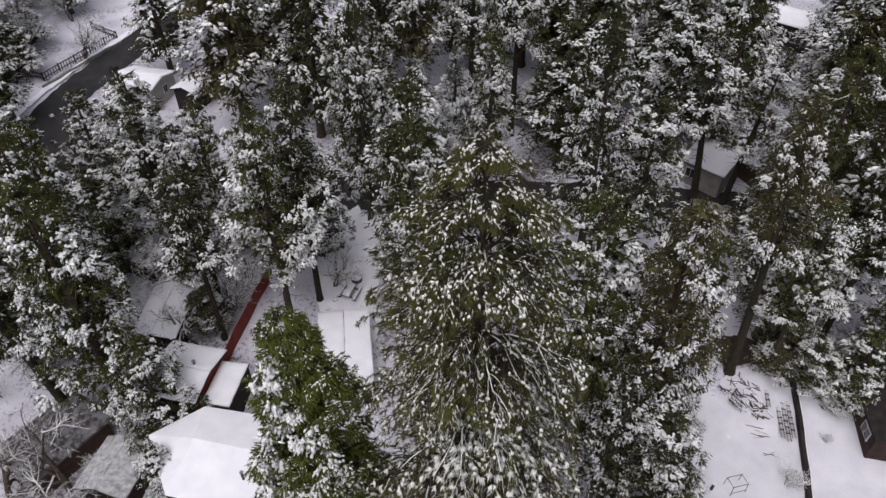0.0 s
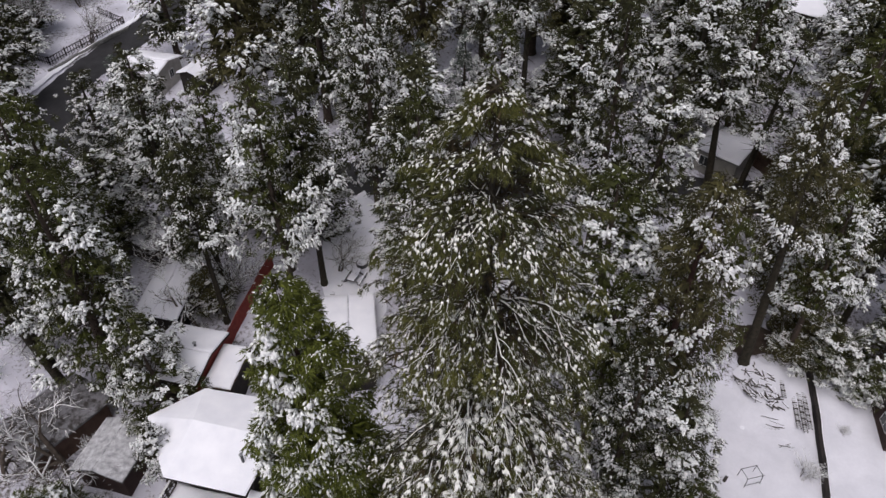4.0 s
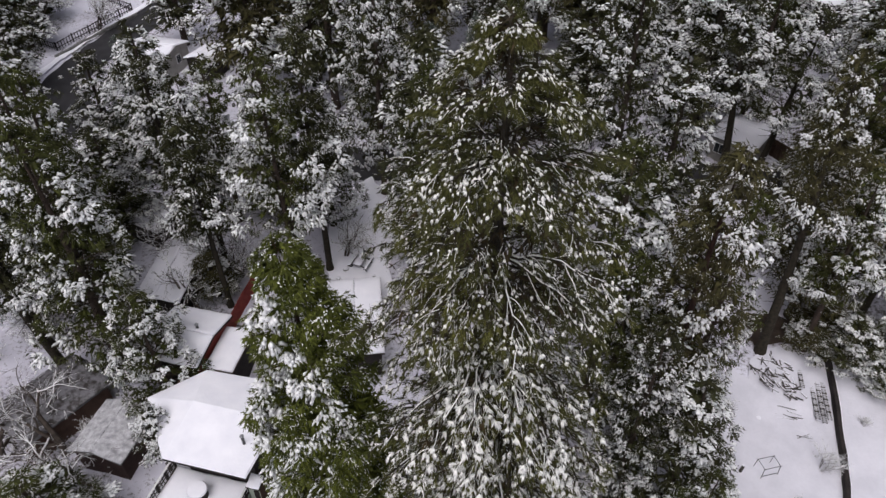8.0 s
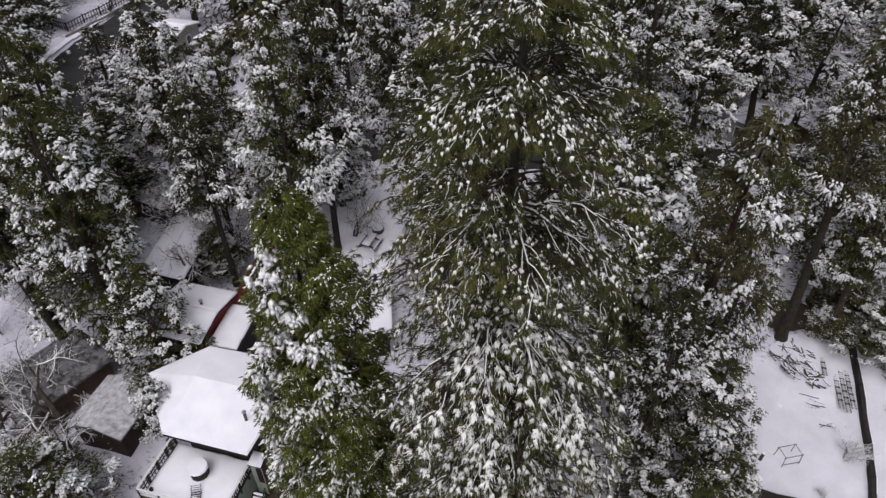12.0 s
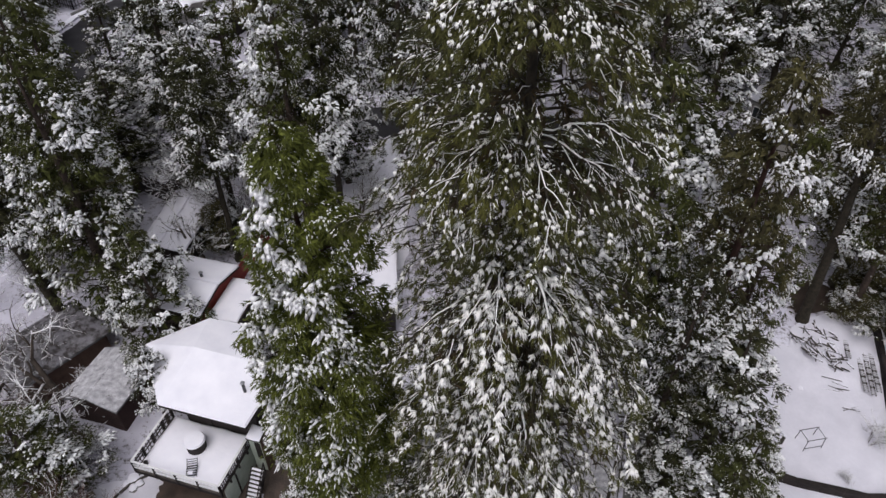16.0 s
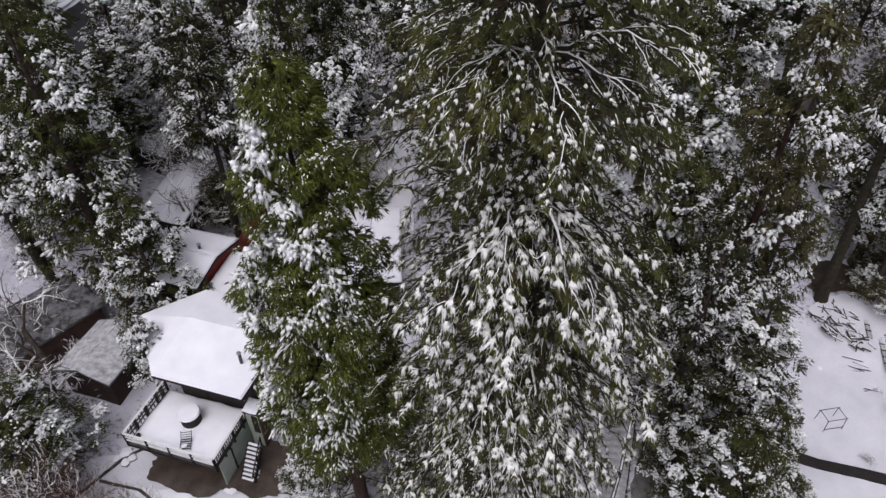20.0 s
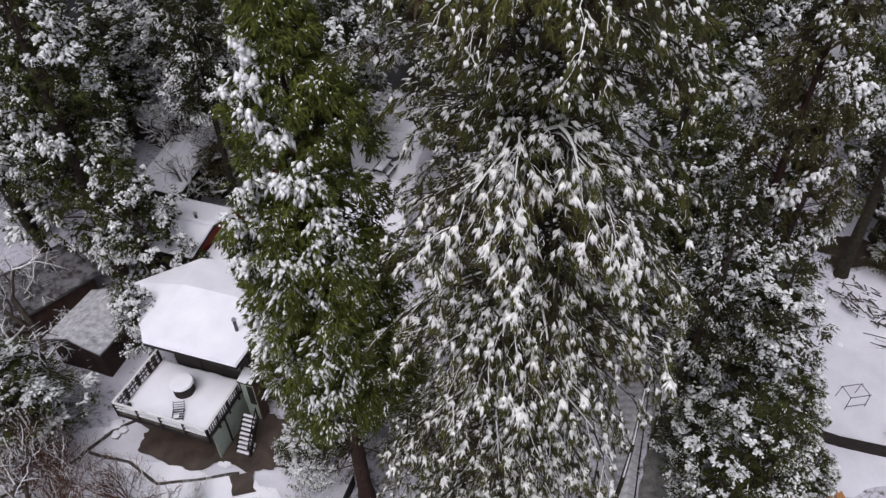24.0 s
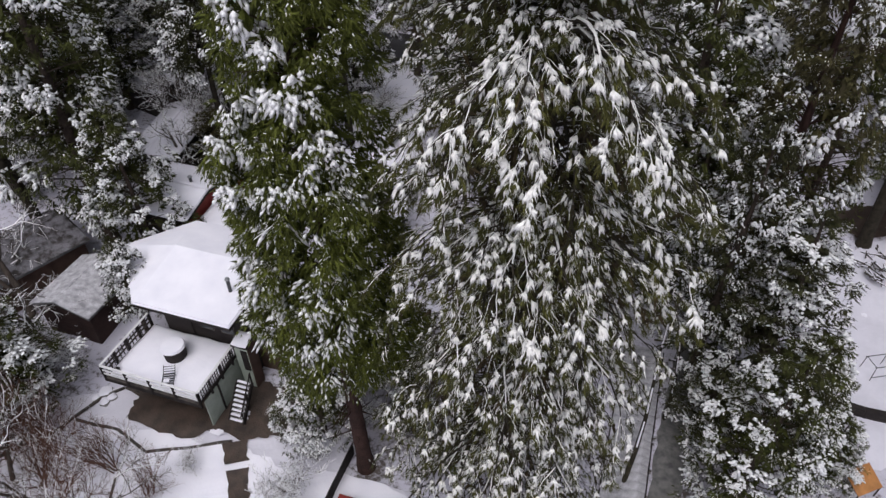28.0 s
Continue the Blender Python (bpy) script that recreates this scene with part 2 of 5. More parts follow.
def snow_pad(poly, thick=0.12, cut=0.45, rough=0.05, seed=0):
    """A snow layer on a flat or sloping polygon, with a softened, uneven edge."""
    rng = np.random.default_rng(seed)
    bm = bmesh.new()
    edge = []
    n = len(poly)
    for i in range(n):
        a, b = Vector(poly[i]), Vector(poly[(i + 1) % n])
        k = max(1, int((b - a).length / cut))
        edge += [a.lerp(b, j / k) for j in range(k)]
    c = sum(edge, Vector()) / len(edge)
    rings = []
    for inset, up in ((0.0, 0.01), (0.0, thick * 0.6), (0.10, thick), (0.6, thick * 1.05)):
        ring = []
        for p in edge:
            d = c - p
            d.z *= 1.0
            q = p + d.normalized() * min(inset + rough * rng.uniform(-0.3, 1) * (inset < 0.3), d.length * 0.8)
            ring.append(bm.verts.new((q.x, q.y, q.z + up + rng.uniform(-0.01, 0.01))))
        rings.append(ring)
    for r0, r1 in zip(rings, rings[1:]):
        for i in range(len(edge)):
            j = (i + 1) % len(edge)
            bm.faces.new((r0[i], r0[j], r1[j], r1[i]))
    bm.faces.new(rings[-1])
    for f in bm.faces:
        f.smooth = True
    return bm


# ---- the lie of the land ----
def gz(x, y):
    return np.interp(y, [-200, -60, 0, 15, 22, 30, 45, 60, 90, 400, 1500], [0.2, 1.0, 1.6, 2.0, 2.2, 2.7, 4.8, 5.9, 9.3, 35, 60])


def lumps(x, y):
    return 0.10 * np.sin(x * 0.9 + 1.3 * np.sin(y * 0.45)) * np.sin(y * 0.8 + 0.7) + 0.05 * np.sin(x * 2.3 + y * 1.1) + 0.04 * np.sin(2.9 * y - 1.7 * x)


def ground_z(x, y):
    return float(gz(x, y) + lumps(x, y) * 0.6)


def sheet(name, xs, ys, mat, lift=0.0, hole=None):
    X, Y = np.meshgrid(xs, ys)
    Z = gz(X, Y) + lumps(X, Y) * 0.6 + lift
    v = np.stack([X, Y, Z], -1).reshape(-1, 3)
    nx, ny = len(xs), len(ys)
    i = (np.arange(ny - 1)[:, None] * nx + np.arange(nx - 1)[None]).ravel()
    t = np.concatenate([np.stack([i, i + 1, i + nx + 1], -1), np.stack([i, i + nx + 1, i + nx], -1)])
    return part(name, tri_mesh(name, v, t, True), mat)


near_x = np.arange(-70, 71, 0.8)
near_y = np.arange(-12, 116, 0.8)
far = np.array([90, 130, 200, 400, 900, 1600.0])
ground = sheet("ground", np.concatenate([-far[::-1], near_x, far]), np.concatenate([-far[::-1], [-40, -25], near_y, [125, 150, 200, 400, 900, 1600.0]]), FOREST_SNOW)
tagged(ground, "snow covered forest floor sloping gently upwards", "ground", kind="structure")


def strip(name, line, width, mat, lift=0.03, ragged=0.0, seed=1, step=0.8, thick=0.0):
    """A ribbon that lies along the ground."""
    rng = np.random.default_rng(seed)
    pts = []
    for (x0, y0), (x1, y1) in zip(line, line[1:]):
        k = max(1, int(math.hypot(x1 - x0, y1 - y0) / step))
        pts += [(x0 + (x1 - x0) * j / k, y0 + (y1 - y0) * j / k) for j in range(k)]
    pts.append(line[-1])
    p = np.array(pts)
    for _ in range(6):
        p[1:-1] = (p[:-2] + 2 * p[1:-1] + p[2:]) / 4
    d = np.gradient(p, axis=0)
    d /= np.linalg.norm(d, axis=1)[:, None]
    side = np.stack([-d[:, 1], d[:, 0]], -1)
    cols = np.linspace(-0.5, 0.5, max(3, int(width / 0.6)))
    bm = bmesh.new()
    grid = []
    for i in range(len(p)):
        row = []
        e0, e1 = (1 + ragged * rng.uniform(-1, 1) for _ in range(2))
        for c in cols:
            q = p[i] + side[i] * c * width * (e0 if c < 0 else e1)
            row.append(bm.verts.new((q[0], q[1], ground_z(q[0], q[1]) + lift)))
        grid.append(row)
    for r0, r1 in zip(grid, grid[1:]):
        for j in range(len(cols) - 1):
            bm.faces.new((r0[j], r0[j + 1], r1[j + 1], r1[j])).smooth = True
    return part(name, bm, mat)


def blob(name, cx, cy, rx, ry, mat, lift=0.03, seed=1, rag=0.18, turn=0.0):
    """An irregular patch that lies on the ground."""
    rng = np.random.default_rng(seed)
    bm = bmesh.new()
    n = 110
    ph = rng.uniform(0, 6.28, 6)
    rings = []
    for f in (1.0, 0.8, 0.6, 0.4, 0.2):
        ring = []
        for i in range(n):
            a = 2 * math.pi * i / n
            k = f * (1 + rag * (math.sin(2 * a + ph[0]) + 0.7 * math.sin(3 * a + ph[1]) + 0.6 * math.sin(5 * a + ph[2]) + 0.5 * math.sin(9 * a + ph[3]) + 0.22 * math.sin(19 * a + ph[4]) + 0.15 * math.sin(34 * a + ph[5])))
            u, w = rx * k * math.cos(a), ry * k * math.sin(a)
            x, y = cx + u * math.cos(turn) - w * math.sin(turn), cy + u * math.sin(turn) + w * math.cos(turn)
            ring.append(bm.verts.new((x, y, ground_z(x, y) + lift)))
        rings.append(ring)
    for r0, r1 in zip(rings, rings[1:]):
        for i in range(n):
            bm.faces.new((r0[i], r0[(i + 1) % n], r1[(i + 1) % n], r1[i])).smooth = True
    bm.faces.new(rings[-1])
    return part(name, bm, mat)


road = strip("road", [(75, 50), (45, 56), (20, 59), (-11, 60.2), (-34, 63), (-46, 68), (-50, 74.5), (-47.6, 82), (-44, 91), (-38, 106)], 5.4, ASPHALT, 0.05, 0.06)
tagged(road, "wet dark asphalt lane between snowy verges", "road", kind="structure")
bank_west = strip("snow_bank", [(-53.8, 74.0), (-52.6, 78.5), (-51.0, 83.0), (-47.2, 91.5), (-41.2, 106)], 0.9, SNOW, 0.22, 0.35, 31, 0.6)
tagged(bank_west, "ridge of ploughed snow along the lane", "snow bank", kind="structure")
patio = blob("patio", -14.8, 21.2, 5.0, 2.4, MUD, 0.20, 3, 0.13, -0.2)
tagged(patio, "wet brown bare soil along the foot of the deck", "bare ground", kind="structure")
side_patio = blob("bare_ground", -10.6, 21.6, 1.7, 1.5, MUD, 0.21, 8, 0.15, 0.3)
tagged(side_patio, "wet brown bare soil at the foot of the stairs", "bare ground", kind="structure")
garden_rim = blob("garden_rim", -17.4, 15.4, 15.5, 6.0, YARD_SNOW, 0.09, 23, 0.12, 0.03)
tagged(garden_rim, "settled greyish snow round the garden", "garden", kind="structure")
garden = blob("garden", -15.9, 15.0, 11.0, 4.3, SNOW, 0.15, 22, 0.10, 0.03)
tagged(garden, "garden ground under bright clean snow", "garden", kind="structure")
for path_line, path_wide in (([(-12.85, 18.85), (-12.42, 17.65)], 1.25), ([(-12.2, 17.3), (-11.7, 15.9), (-11.3, 14.6), (-10.6, 11)], 1.05)):
    path = strip("path", path_line, path_wide, MUD, 0.21, 0.16, 5, 0.3)
    tagged(path, "stretch of brown garden path bare of snow", "path", kind="structure")
for i, (px, py, rx, ry) in enumerate(((-13.1, 20.6, 0.6, 0.3), (-14.0, 19.3, 0.4, 0.18), (-9.9, 21.2, 0.7, 0.35))):
    heap = blob("snow_patch", px, py, rx, ry, SNOW, 0.26, 40 + i, 0.16, -0.2)
    tagged(heap, "small patch of snow left on the wet soil", "snow patch", kind="structure")
side_lane = strip("lane", [(7.4, 10), (7.9, 12), (9.3, 18), (10.4, 22), (12.3, 28), (13.8, 33)], 1.5, STONE, 0.03, 0.12, 9, 0.6)
tagged(side_lane, "grey stone footpath dusted with snow", "path", kind="structure")
yard = blob("yard", 24.6, 28.6, 10.5, 9.5, YARD_SNOW, 0.11, 12, 0.14)
tagged(yard, "open yard under smooth clean snow", "yard", kind="structure")
# very dark brown patch laid over the snow at the yard's far edge
dark_patch = blob("bare_ground", 29.0, 38.7, 4.2, 2.2, DARK_GROUND, 0.16, 18, 0.2)
tagged(dark_patch, "very dark brown patch of ground under the trees", "bare ground", kind="structure")
glade = blob("glade", -9.0, 47.5, 3.4, 9.5, SNOW, 0.10, 13, 0.10, 0.1)
tagged(glade, "open snowy clearing between the trees", "clearing", kind="structure")


# ---- trees ----
def unit(a):
    return a / np.maximum(np.linalg.norm(a, axis=-1, keepdims=True), 1e-6)


def blades(rng, P, D, K, length, width, spread, droop=0.0, fold=False):
    """K needle sprays round each point, fanned about its direction."""
    n = len(P)
    d = unit(D[:, None] + spread * rng.normal(size=(n, K, 3)) + np.array([0, 0, -droop]))
    side = unit(np.cross(d, rng.normal(size=(n, K, 3))))
    l = length * rng.uniform(0.5, 1.3, (n, K, 1))
    w = width * rng.uniform(0.6, 1.4, (n, K, 1))
    p = P[:, None] + d * l * rng.uniform(-0.3, 0.1, (n, K, 1))
    i = np.arange(n * K)[:, None]
    if fold:
        m = p + d * l * 0.45
        v = np.stack([p, m + side * w / 2, p + d * l, m - side * w / 2], 2).reshape(-1, 3)
        return v, np.concatenate([i * 4 + np.array([[0, 1, 2]]), i * 4 + np.array([[0, 2, 3]])])
    v = np.stack([p + side * w / 2, p + d * l, p - side * w / 2 + d * l * 0.2], 2).reshape(-1, 3)
    return v, i * 3 + np.array([[0, 1, 2]])


def spindles(rng, P, D, length, width, height):
    """Lumps of snow, pointed at both ends, along a direction."""
    n = len(P)
    D = unit(D)
    side = unit(np.cross(D, np.array([0, 0, 1.0])) + 0.001)
    up = unit(np.cross(side, D))
    l = (length * rng.uniform(0.55, 1.35, n))[:, None]
    w = (width * rng.uniform(0.6, 1.4, n))[:, None]
    h = (height * rng.uniform(0.6, 1.4, n))[:, None]
    a = rng.uniform(0.35, 0.7, n)[:, None]
    v = np.stack([P - D * l * 0.45, P + D * l * 0.55 - up * h * 0.3, P + D * l * (a - 0.45) + side * w / 2, P + D * l * (a - 0.45) + up * h,
                  P + D * l * (a - 0.5) - side * w / 2, P - up * h * 0.3], 1).reshape(-1, 3)
    i = np.arange(n)[:, None] * 6
    f = np.array([[0, 2, 3], [0, 3, 4], [0, 4, 5], [0, 5, 2], [1, 3, 2], [1, 4, 3], [1, 5, 4], [1, 2, 5]])
    return v, (i[:, None] + f[None]).reshape(-1, 3)


def flakes(rng, P, D, n, length, width, height, stray=0.45, around=0.10):
    """Small ragged flakes of snow lying on a spray: n thin wedges round each point."""
    k = len(P)
    d = unit(D[:, None] * np.array([1, 1, 0.5]) + rng.normal(0, stray, (k, n, 3)) * np.array([1, 1, 0.4]))
    side = unit(np.cross(d, np.array([0, 0, 1.0])) + rng.normal(0, 0.3, (k, n, 3)))
    l = length * rng.uniform(0.5, 1.4, (k, n, 1))
    w = width * rng.uniform(0.6, 1.5, (k, n, 1))
    p = P[:, None] + rng.normal(0, around, (k, n, 3)) * np.array([1, 1, 0.6]) + np.array([0, 0, height]) * rng.uniform(0.4, 1.6, (k, n, 1))
    v = np.stack([p - d * l * 0.35 + side * w * 0.5, p + d * l * 0.65, p - d * l * 0.25 - side * w * 0.5], 2).reshape(-1, 3)
    return v, np.arange(k * n)[:, None] * 3 + np.array([[0, 1, 2]])


def brushes(rng, P, D, n, length, width, height, splay):
    """Brush-like heads of snow: n fingers that leave one point and spread outwards."""
    D = unit(D)
    side = unit(np.cross(D, np.array([0, 0, 1.0])) + 0.001)
    out = []
    for i in range(n):
        a = (i / max(1, n - 1) - 0.5) * 2 * splay + rng.normal(0, 0.12, len(P))
        d = unit(D * np.cos(a)[:, None] + side * np.sin(a)[:, None] + rng.normal(0, 0.10, D.shape))
        l = length * (1 - 0.35 * np.abs(i / max(1, n - 1) - 0.5) * 2) * rng.uniform(0.7, 1.15, len(P))
        out.append(spindles(rng, P + d * (l * 0.45)[:, None] + np.array([0, 0, 0.05]), d, l, width, height))
    return joined(*out)


def cells(rng, P, size):
    """Soft random patches about size metres across, with mean 0 and spread 1."""
    k = unit(rng.normal(size=(7, 3))) * (2 * np.pi / (2.2 * size)) * rng.uniform(0.6, 1.5, (7, 1))
    return np.sin(P @ k.T + rng.uniform(0, 6.28, 7)).sum(-1) / np.sqrt(3.5)


def tubes(A, sides, R):
    """Tapered tubes: A (n, k, 3) centre lines, R (n, k) radii."""
    n, k, _ = A.shape
    d = unit(np.gradient(A, axis=1))
    s = unit(np.cross(d, np.array([0.13, 0.21, 1.0])))
    u = np.cross(d, s)
    ang = np.arange(sides) * 2 * np.pi / sides
    ring = A[:, :, None] + R[:, :, None, None] * (np.cos(ang)[None, None, :, None] * s[:, :, None] + np.sin(ang)[None, None, :, None] * u[:, :, None])
    v = ring.reshape(-1, 3)
    b = (np.arange(n)[:, None, None] * k + np.arange(k - 1)[None, :, None]) * sides
    j = np.arange(sides)[None, None]
    j2 = (j + 1) % sides
    t = np.concatenate([np.stack([b + j, b + j2, b + sides + j2], -1).reshape(-1, 3), np.stack([b + j, b + sides + j2, b + sides + j], -1).reshape(-1, 3)])
    return v, t


def joined(*vt):
    vs, ts, o = [], [], 0
    for v, t in vt:
        vs.append(v)
        ts.append(t + o)
        o += len(v)
    return np.concatenate(vs), np.concatenate(ts)


def trunk_mesh(rng, H, r, sway=0.15, lean=0.0):
    k = 14
    s = np.linspace(0, 1, k) ** 1.2
    A = np.zeros((1, k, 3))
    A[0, :, 2] = s * H * 0.985 - 0.3
    A[0, :, 0] = sway * np.sin(s * 5 + rng.uniform(0, 6)) * s + lean * s * H
    A[0, :, 1] = sway * np.sin(s * 4 + rng.uniform(0, 6)) * s
    R = (r * (1 - s) ** 0.8 + 0.02)[None]
    R[0, 0] *= 1.35
    return A[0], tubes(A, 10, R)


def conifer(name, label, seed, H, base, R, leaf, bark=None, taper=0.5, lobes=420, sprays=15, lobe=0.62, load=0.0, drift=1.8, gap=0.3, bare_top=0.06, stubs=0, arcs=7,
            trunk_r=None, K=3, blade=(0.30, 0.08), lump=(0.17, 0.11), droop=1.0, split=False, core=0.5, bulge=0.17, even=0.0, foot=0.6, lit=None, hang=1.25, grain=0.40):
    """A conifer with its foot at its origin: trunk, boughs, and a crown of lobes, each a fan of drooping sprays with snow on the upper ones."""
    rng = np.random.default_rng(seed)
    bark = bark or BARK
    thing = empty(name, Matrix(), label, "tree")
    axis, tr = trunk_mesh(rng, H, trunk_r or H * 0.016)
    part("trunk", tri_mesh("trunk", *tr, True), bark, thing)
    UP = np.array([0, 0, 1.0])

    def profile(h):
        return np.clip(1 - h, 0, 1) ** taper * np.clip(foot + 3.5 * h, 0, 1)

    u = rng.random(lobes * 5)
    u = u[rng.random(len(u)) < profile(u) + 0.12][:lobes]
    az = rng.uniform(0, 2 * np.pi, len(u))
    z = base + u * (H - base)
    skin = np.stack([np.cos(az) * R * 0.75, np.sin(az) * R * 0.75, z], -1)
    hollow = cells(rng, skin, 1.5)
    ok = (hollow > np.quantile(hollow, gap)) | (rng.random(len(u)) < 0.25) | (u > 0.93)
    u, az, z, skin = u[ok], az[ok], z[ok], skin[ok]
    n = len(u)
    out = np.stack([np.cos(az), np.sin(az), 0 * az], -1)
    lat = np.stack([-np.sin(az), np.cos(az), 0 * az], -1)
    reach = R * profile(u) * (0.86 + bulge * cells(rng, skin, 2.2) + rng.normal(0, 0.07, n)) * np.where(rng.random(n) < 0.25, rng.uniform(0.5, 0.85, n), 1.0)
    stem = np.stack([np.interp(z, axis[:, 2], axis[:, 0]), np.interp(z, axis[:, 2], axis[:, 1]), z], -1)
    C = stem + out * np.clip(reach, 0.05, None)[:, None]
    s = lobe * rng.uniform(0.6, 1.35, n) * (0.72 + 0.45 * (1 - u))
    # boughs that carry the lobes
    f = np.linspace(0, 1, 5)[None, :, None]
    start = stem - UP * (0.28 * reach + rng.uniform(0, 0.4, n))[:, None]
    bough = start[:, None] * (1 - f) + C[:, None] * f + UP * (np.sin(f * np.pi) * (0.10 * reach)[:, None, None]) + lat[:, None] * (np.sin(f * np.pi) * rng.normal(0, 0.10, (n, 1, 1)) * reach[:, None, None])
    some = np.flatnonzero(rng.random(n) < min(1.0, 110 / n))
    rad = np.clip(0.014 * reach[:, None] * (1 - f[..., 0]) + 0.009, 0.009, 0.09)
    if split:
        for i in some:
            part("branch", tri_mesh("branch", *tubes(bough[i][None], 5, rad[i][None]), True), bark, thing)
    else:
        tagged(part("branchwork", tri_mesh("branchwork", *tubes(bough[some], 4, rad[some]), True), bark, thing), kind="stuff")
    # sprays of each lobe
    m = sprays
    phi = rng.normal(0, 0.95, (n, m))
    lift = rng.uniform(-hang, 0.35, (n, m))
    d = (out[:, None] * np.cos(phi)[..., None] + lat[:, None] * np.sin(phi)[..., None]) * np.cos(lift)[..., None] + UP * np.sin(lift)[..., None]
    ln = s[:, None] * rng.uniform(0.7, 1.3, (n, m))
    p0 = C[:, None] + d * (s[:, None] * 0.12)[..., None] + UP * (0.12 * s)[:, None, None]
    p1 = p0 + d * (ln * 0.5)[..., None] - UP * (droop * 0.10 * ln)[..., None]
    p2 = p0 + d * ln[..., None] - UP * (droop * 0.42 * ln)[..., None]
    low, high = np.repeat(u, m), lift.ravel()
    p0, p1, p2, ln = (a.reshape(-1, 3) if a.ndim == 3 else a.ravel() for a in (p0, p1, p2, ln))
    D = unit(p2 - p1)
    foliage = [blades(rng, p1 * 0.5 + p2 * 0.5, D, K, blade[0], blade[1], 0.36, 0.12), blades(rng, p1, unit(p2 - p0), max(1, K - 1), blade[0] * 1.1, blade[1] * 1.2, 0.42, 0.1)]
    deep = rng.random(n) < core
    inside = stem[deep] * 1.0
    inside = inside + out[deep] * (reach[deep] * rng.uniform(0.3, 0.8, int(deep.sum())))[:, None]
    foliage.append(blades(rng, inside, out[deep] - UP * 0.5, 7, blade[0] * 2.6, blade[1] * 4.0, 0.7, 0.3))
    tagged(part("crown", tri_mesh("crown", *joined(*foliage)), leaf, thing), kind="stuff")
    heap = np.clip(0.36 + 1.0 * ((0.95 * cells(rng, C, drift) + 0.35 * cells(rng, C, 0.8)) * (1 - even) + rng.normal(0, 0.2, n)) + load, 0.02, 1.25)
    heap = np.where(u > 1 - bare_top, 0.12 * heap, heap)
    if lit is not None:
        heap = heap * (0.55 + 1.0 * u) * np.clip(0.62 + 0.55 * (out @ np.array([math.cos(radians(lit)), math.sin(radians(lit)), 0])), 0.12, 1.1)
    chance = np.repeat(heap, m) * np.clip(0.88 + 0.50 * np.sin(high), 0.15, 1)
    on = rng.random(n * m) < chance
    full = 0.50 + 0.80 * np.repeat(heap, m)[on]
    snows = []
    for g0, g1, size in ((0.0, 0.35, 1.0), (0.45, 0.8, 0.8)):
        g = rng.uniform(g0, g1, (int(on.sum()), 1))
        seat = p1[on] * (1 - g) + p2[on] * g + UP * 0.075 + rng.normal(0, 0.035, (len(g), 3))
        snows.append(spindles(rng, seat, p2[on] - p0[on] + rng.normal(0, 0.12, (len(g), 3)), ln[on] * grain * full * size, lump[0] * full * size, lump[1] * full * size))
    dust = ~on & (rng.random(n * m) < 0.12 + 0.5 * np.repeat(heap, m))
    snows.append(flakes(rng, p1[dust] * 0.5 + p2[dust] * 0.5, D[dust], 3, 0.14, 0.045, 0.06, around=0.09))
    # a few long bent shoots that stand clear of the crown
    for i in rng.choice(n, min(arcs, n), replace=False):
        g = np.linspace(0, 1, 6)[:, None]
        bow = C[i] + out[i] * g * s[i] * 1.5 + lat[i] * (g ** 2) * rng.normal(0, 0.9) * s[i] - UP * (g ** 2) * rng.uniform(0.2, 1.3) * s[i] - out[i] * 0.3
        snows.append(tubes(bow[None], 4, np.linspace(0.032, 0.014, 6)[None]))
    tagged(part("snow", tri_mesh("snow", *joined(*snows), True), SNOW_TREE, thing, "white snow resting on the drooping sprays"), kind="stuff")
    for i in range(stubs):
        zz, aa = rng.uniform(base * 0.3, base * 1.05), rng.uniform(0, 6.28)
        l = rng.uniform(0.5, 1.9)
        g = np.linspace(0, 1, 4)
        a0 = np.array([np.cos(aa), np.sin(aa), rng.uniform(-0.5, 0.1)])
        part("dead_branch", tri_mesh("dead_branch", *tubes((np.array([0, 0, zz]) + a0 * l * g[:, None])[None], 4, np.linspace(0.05, 0.012, 4)[None]), True), bark, thing)
    return thing


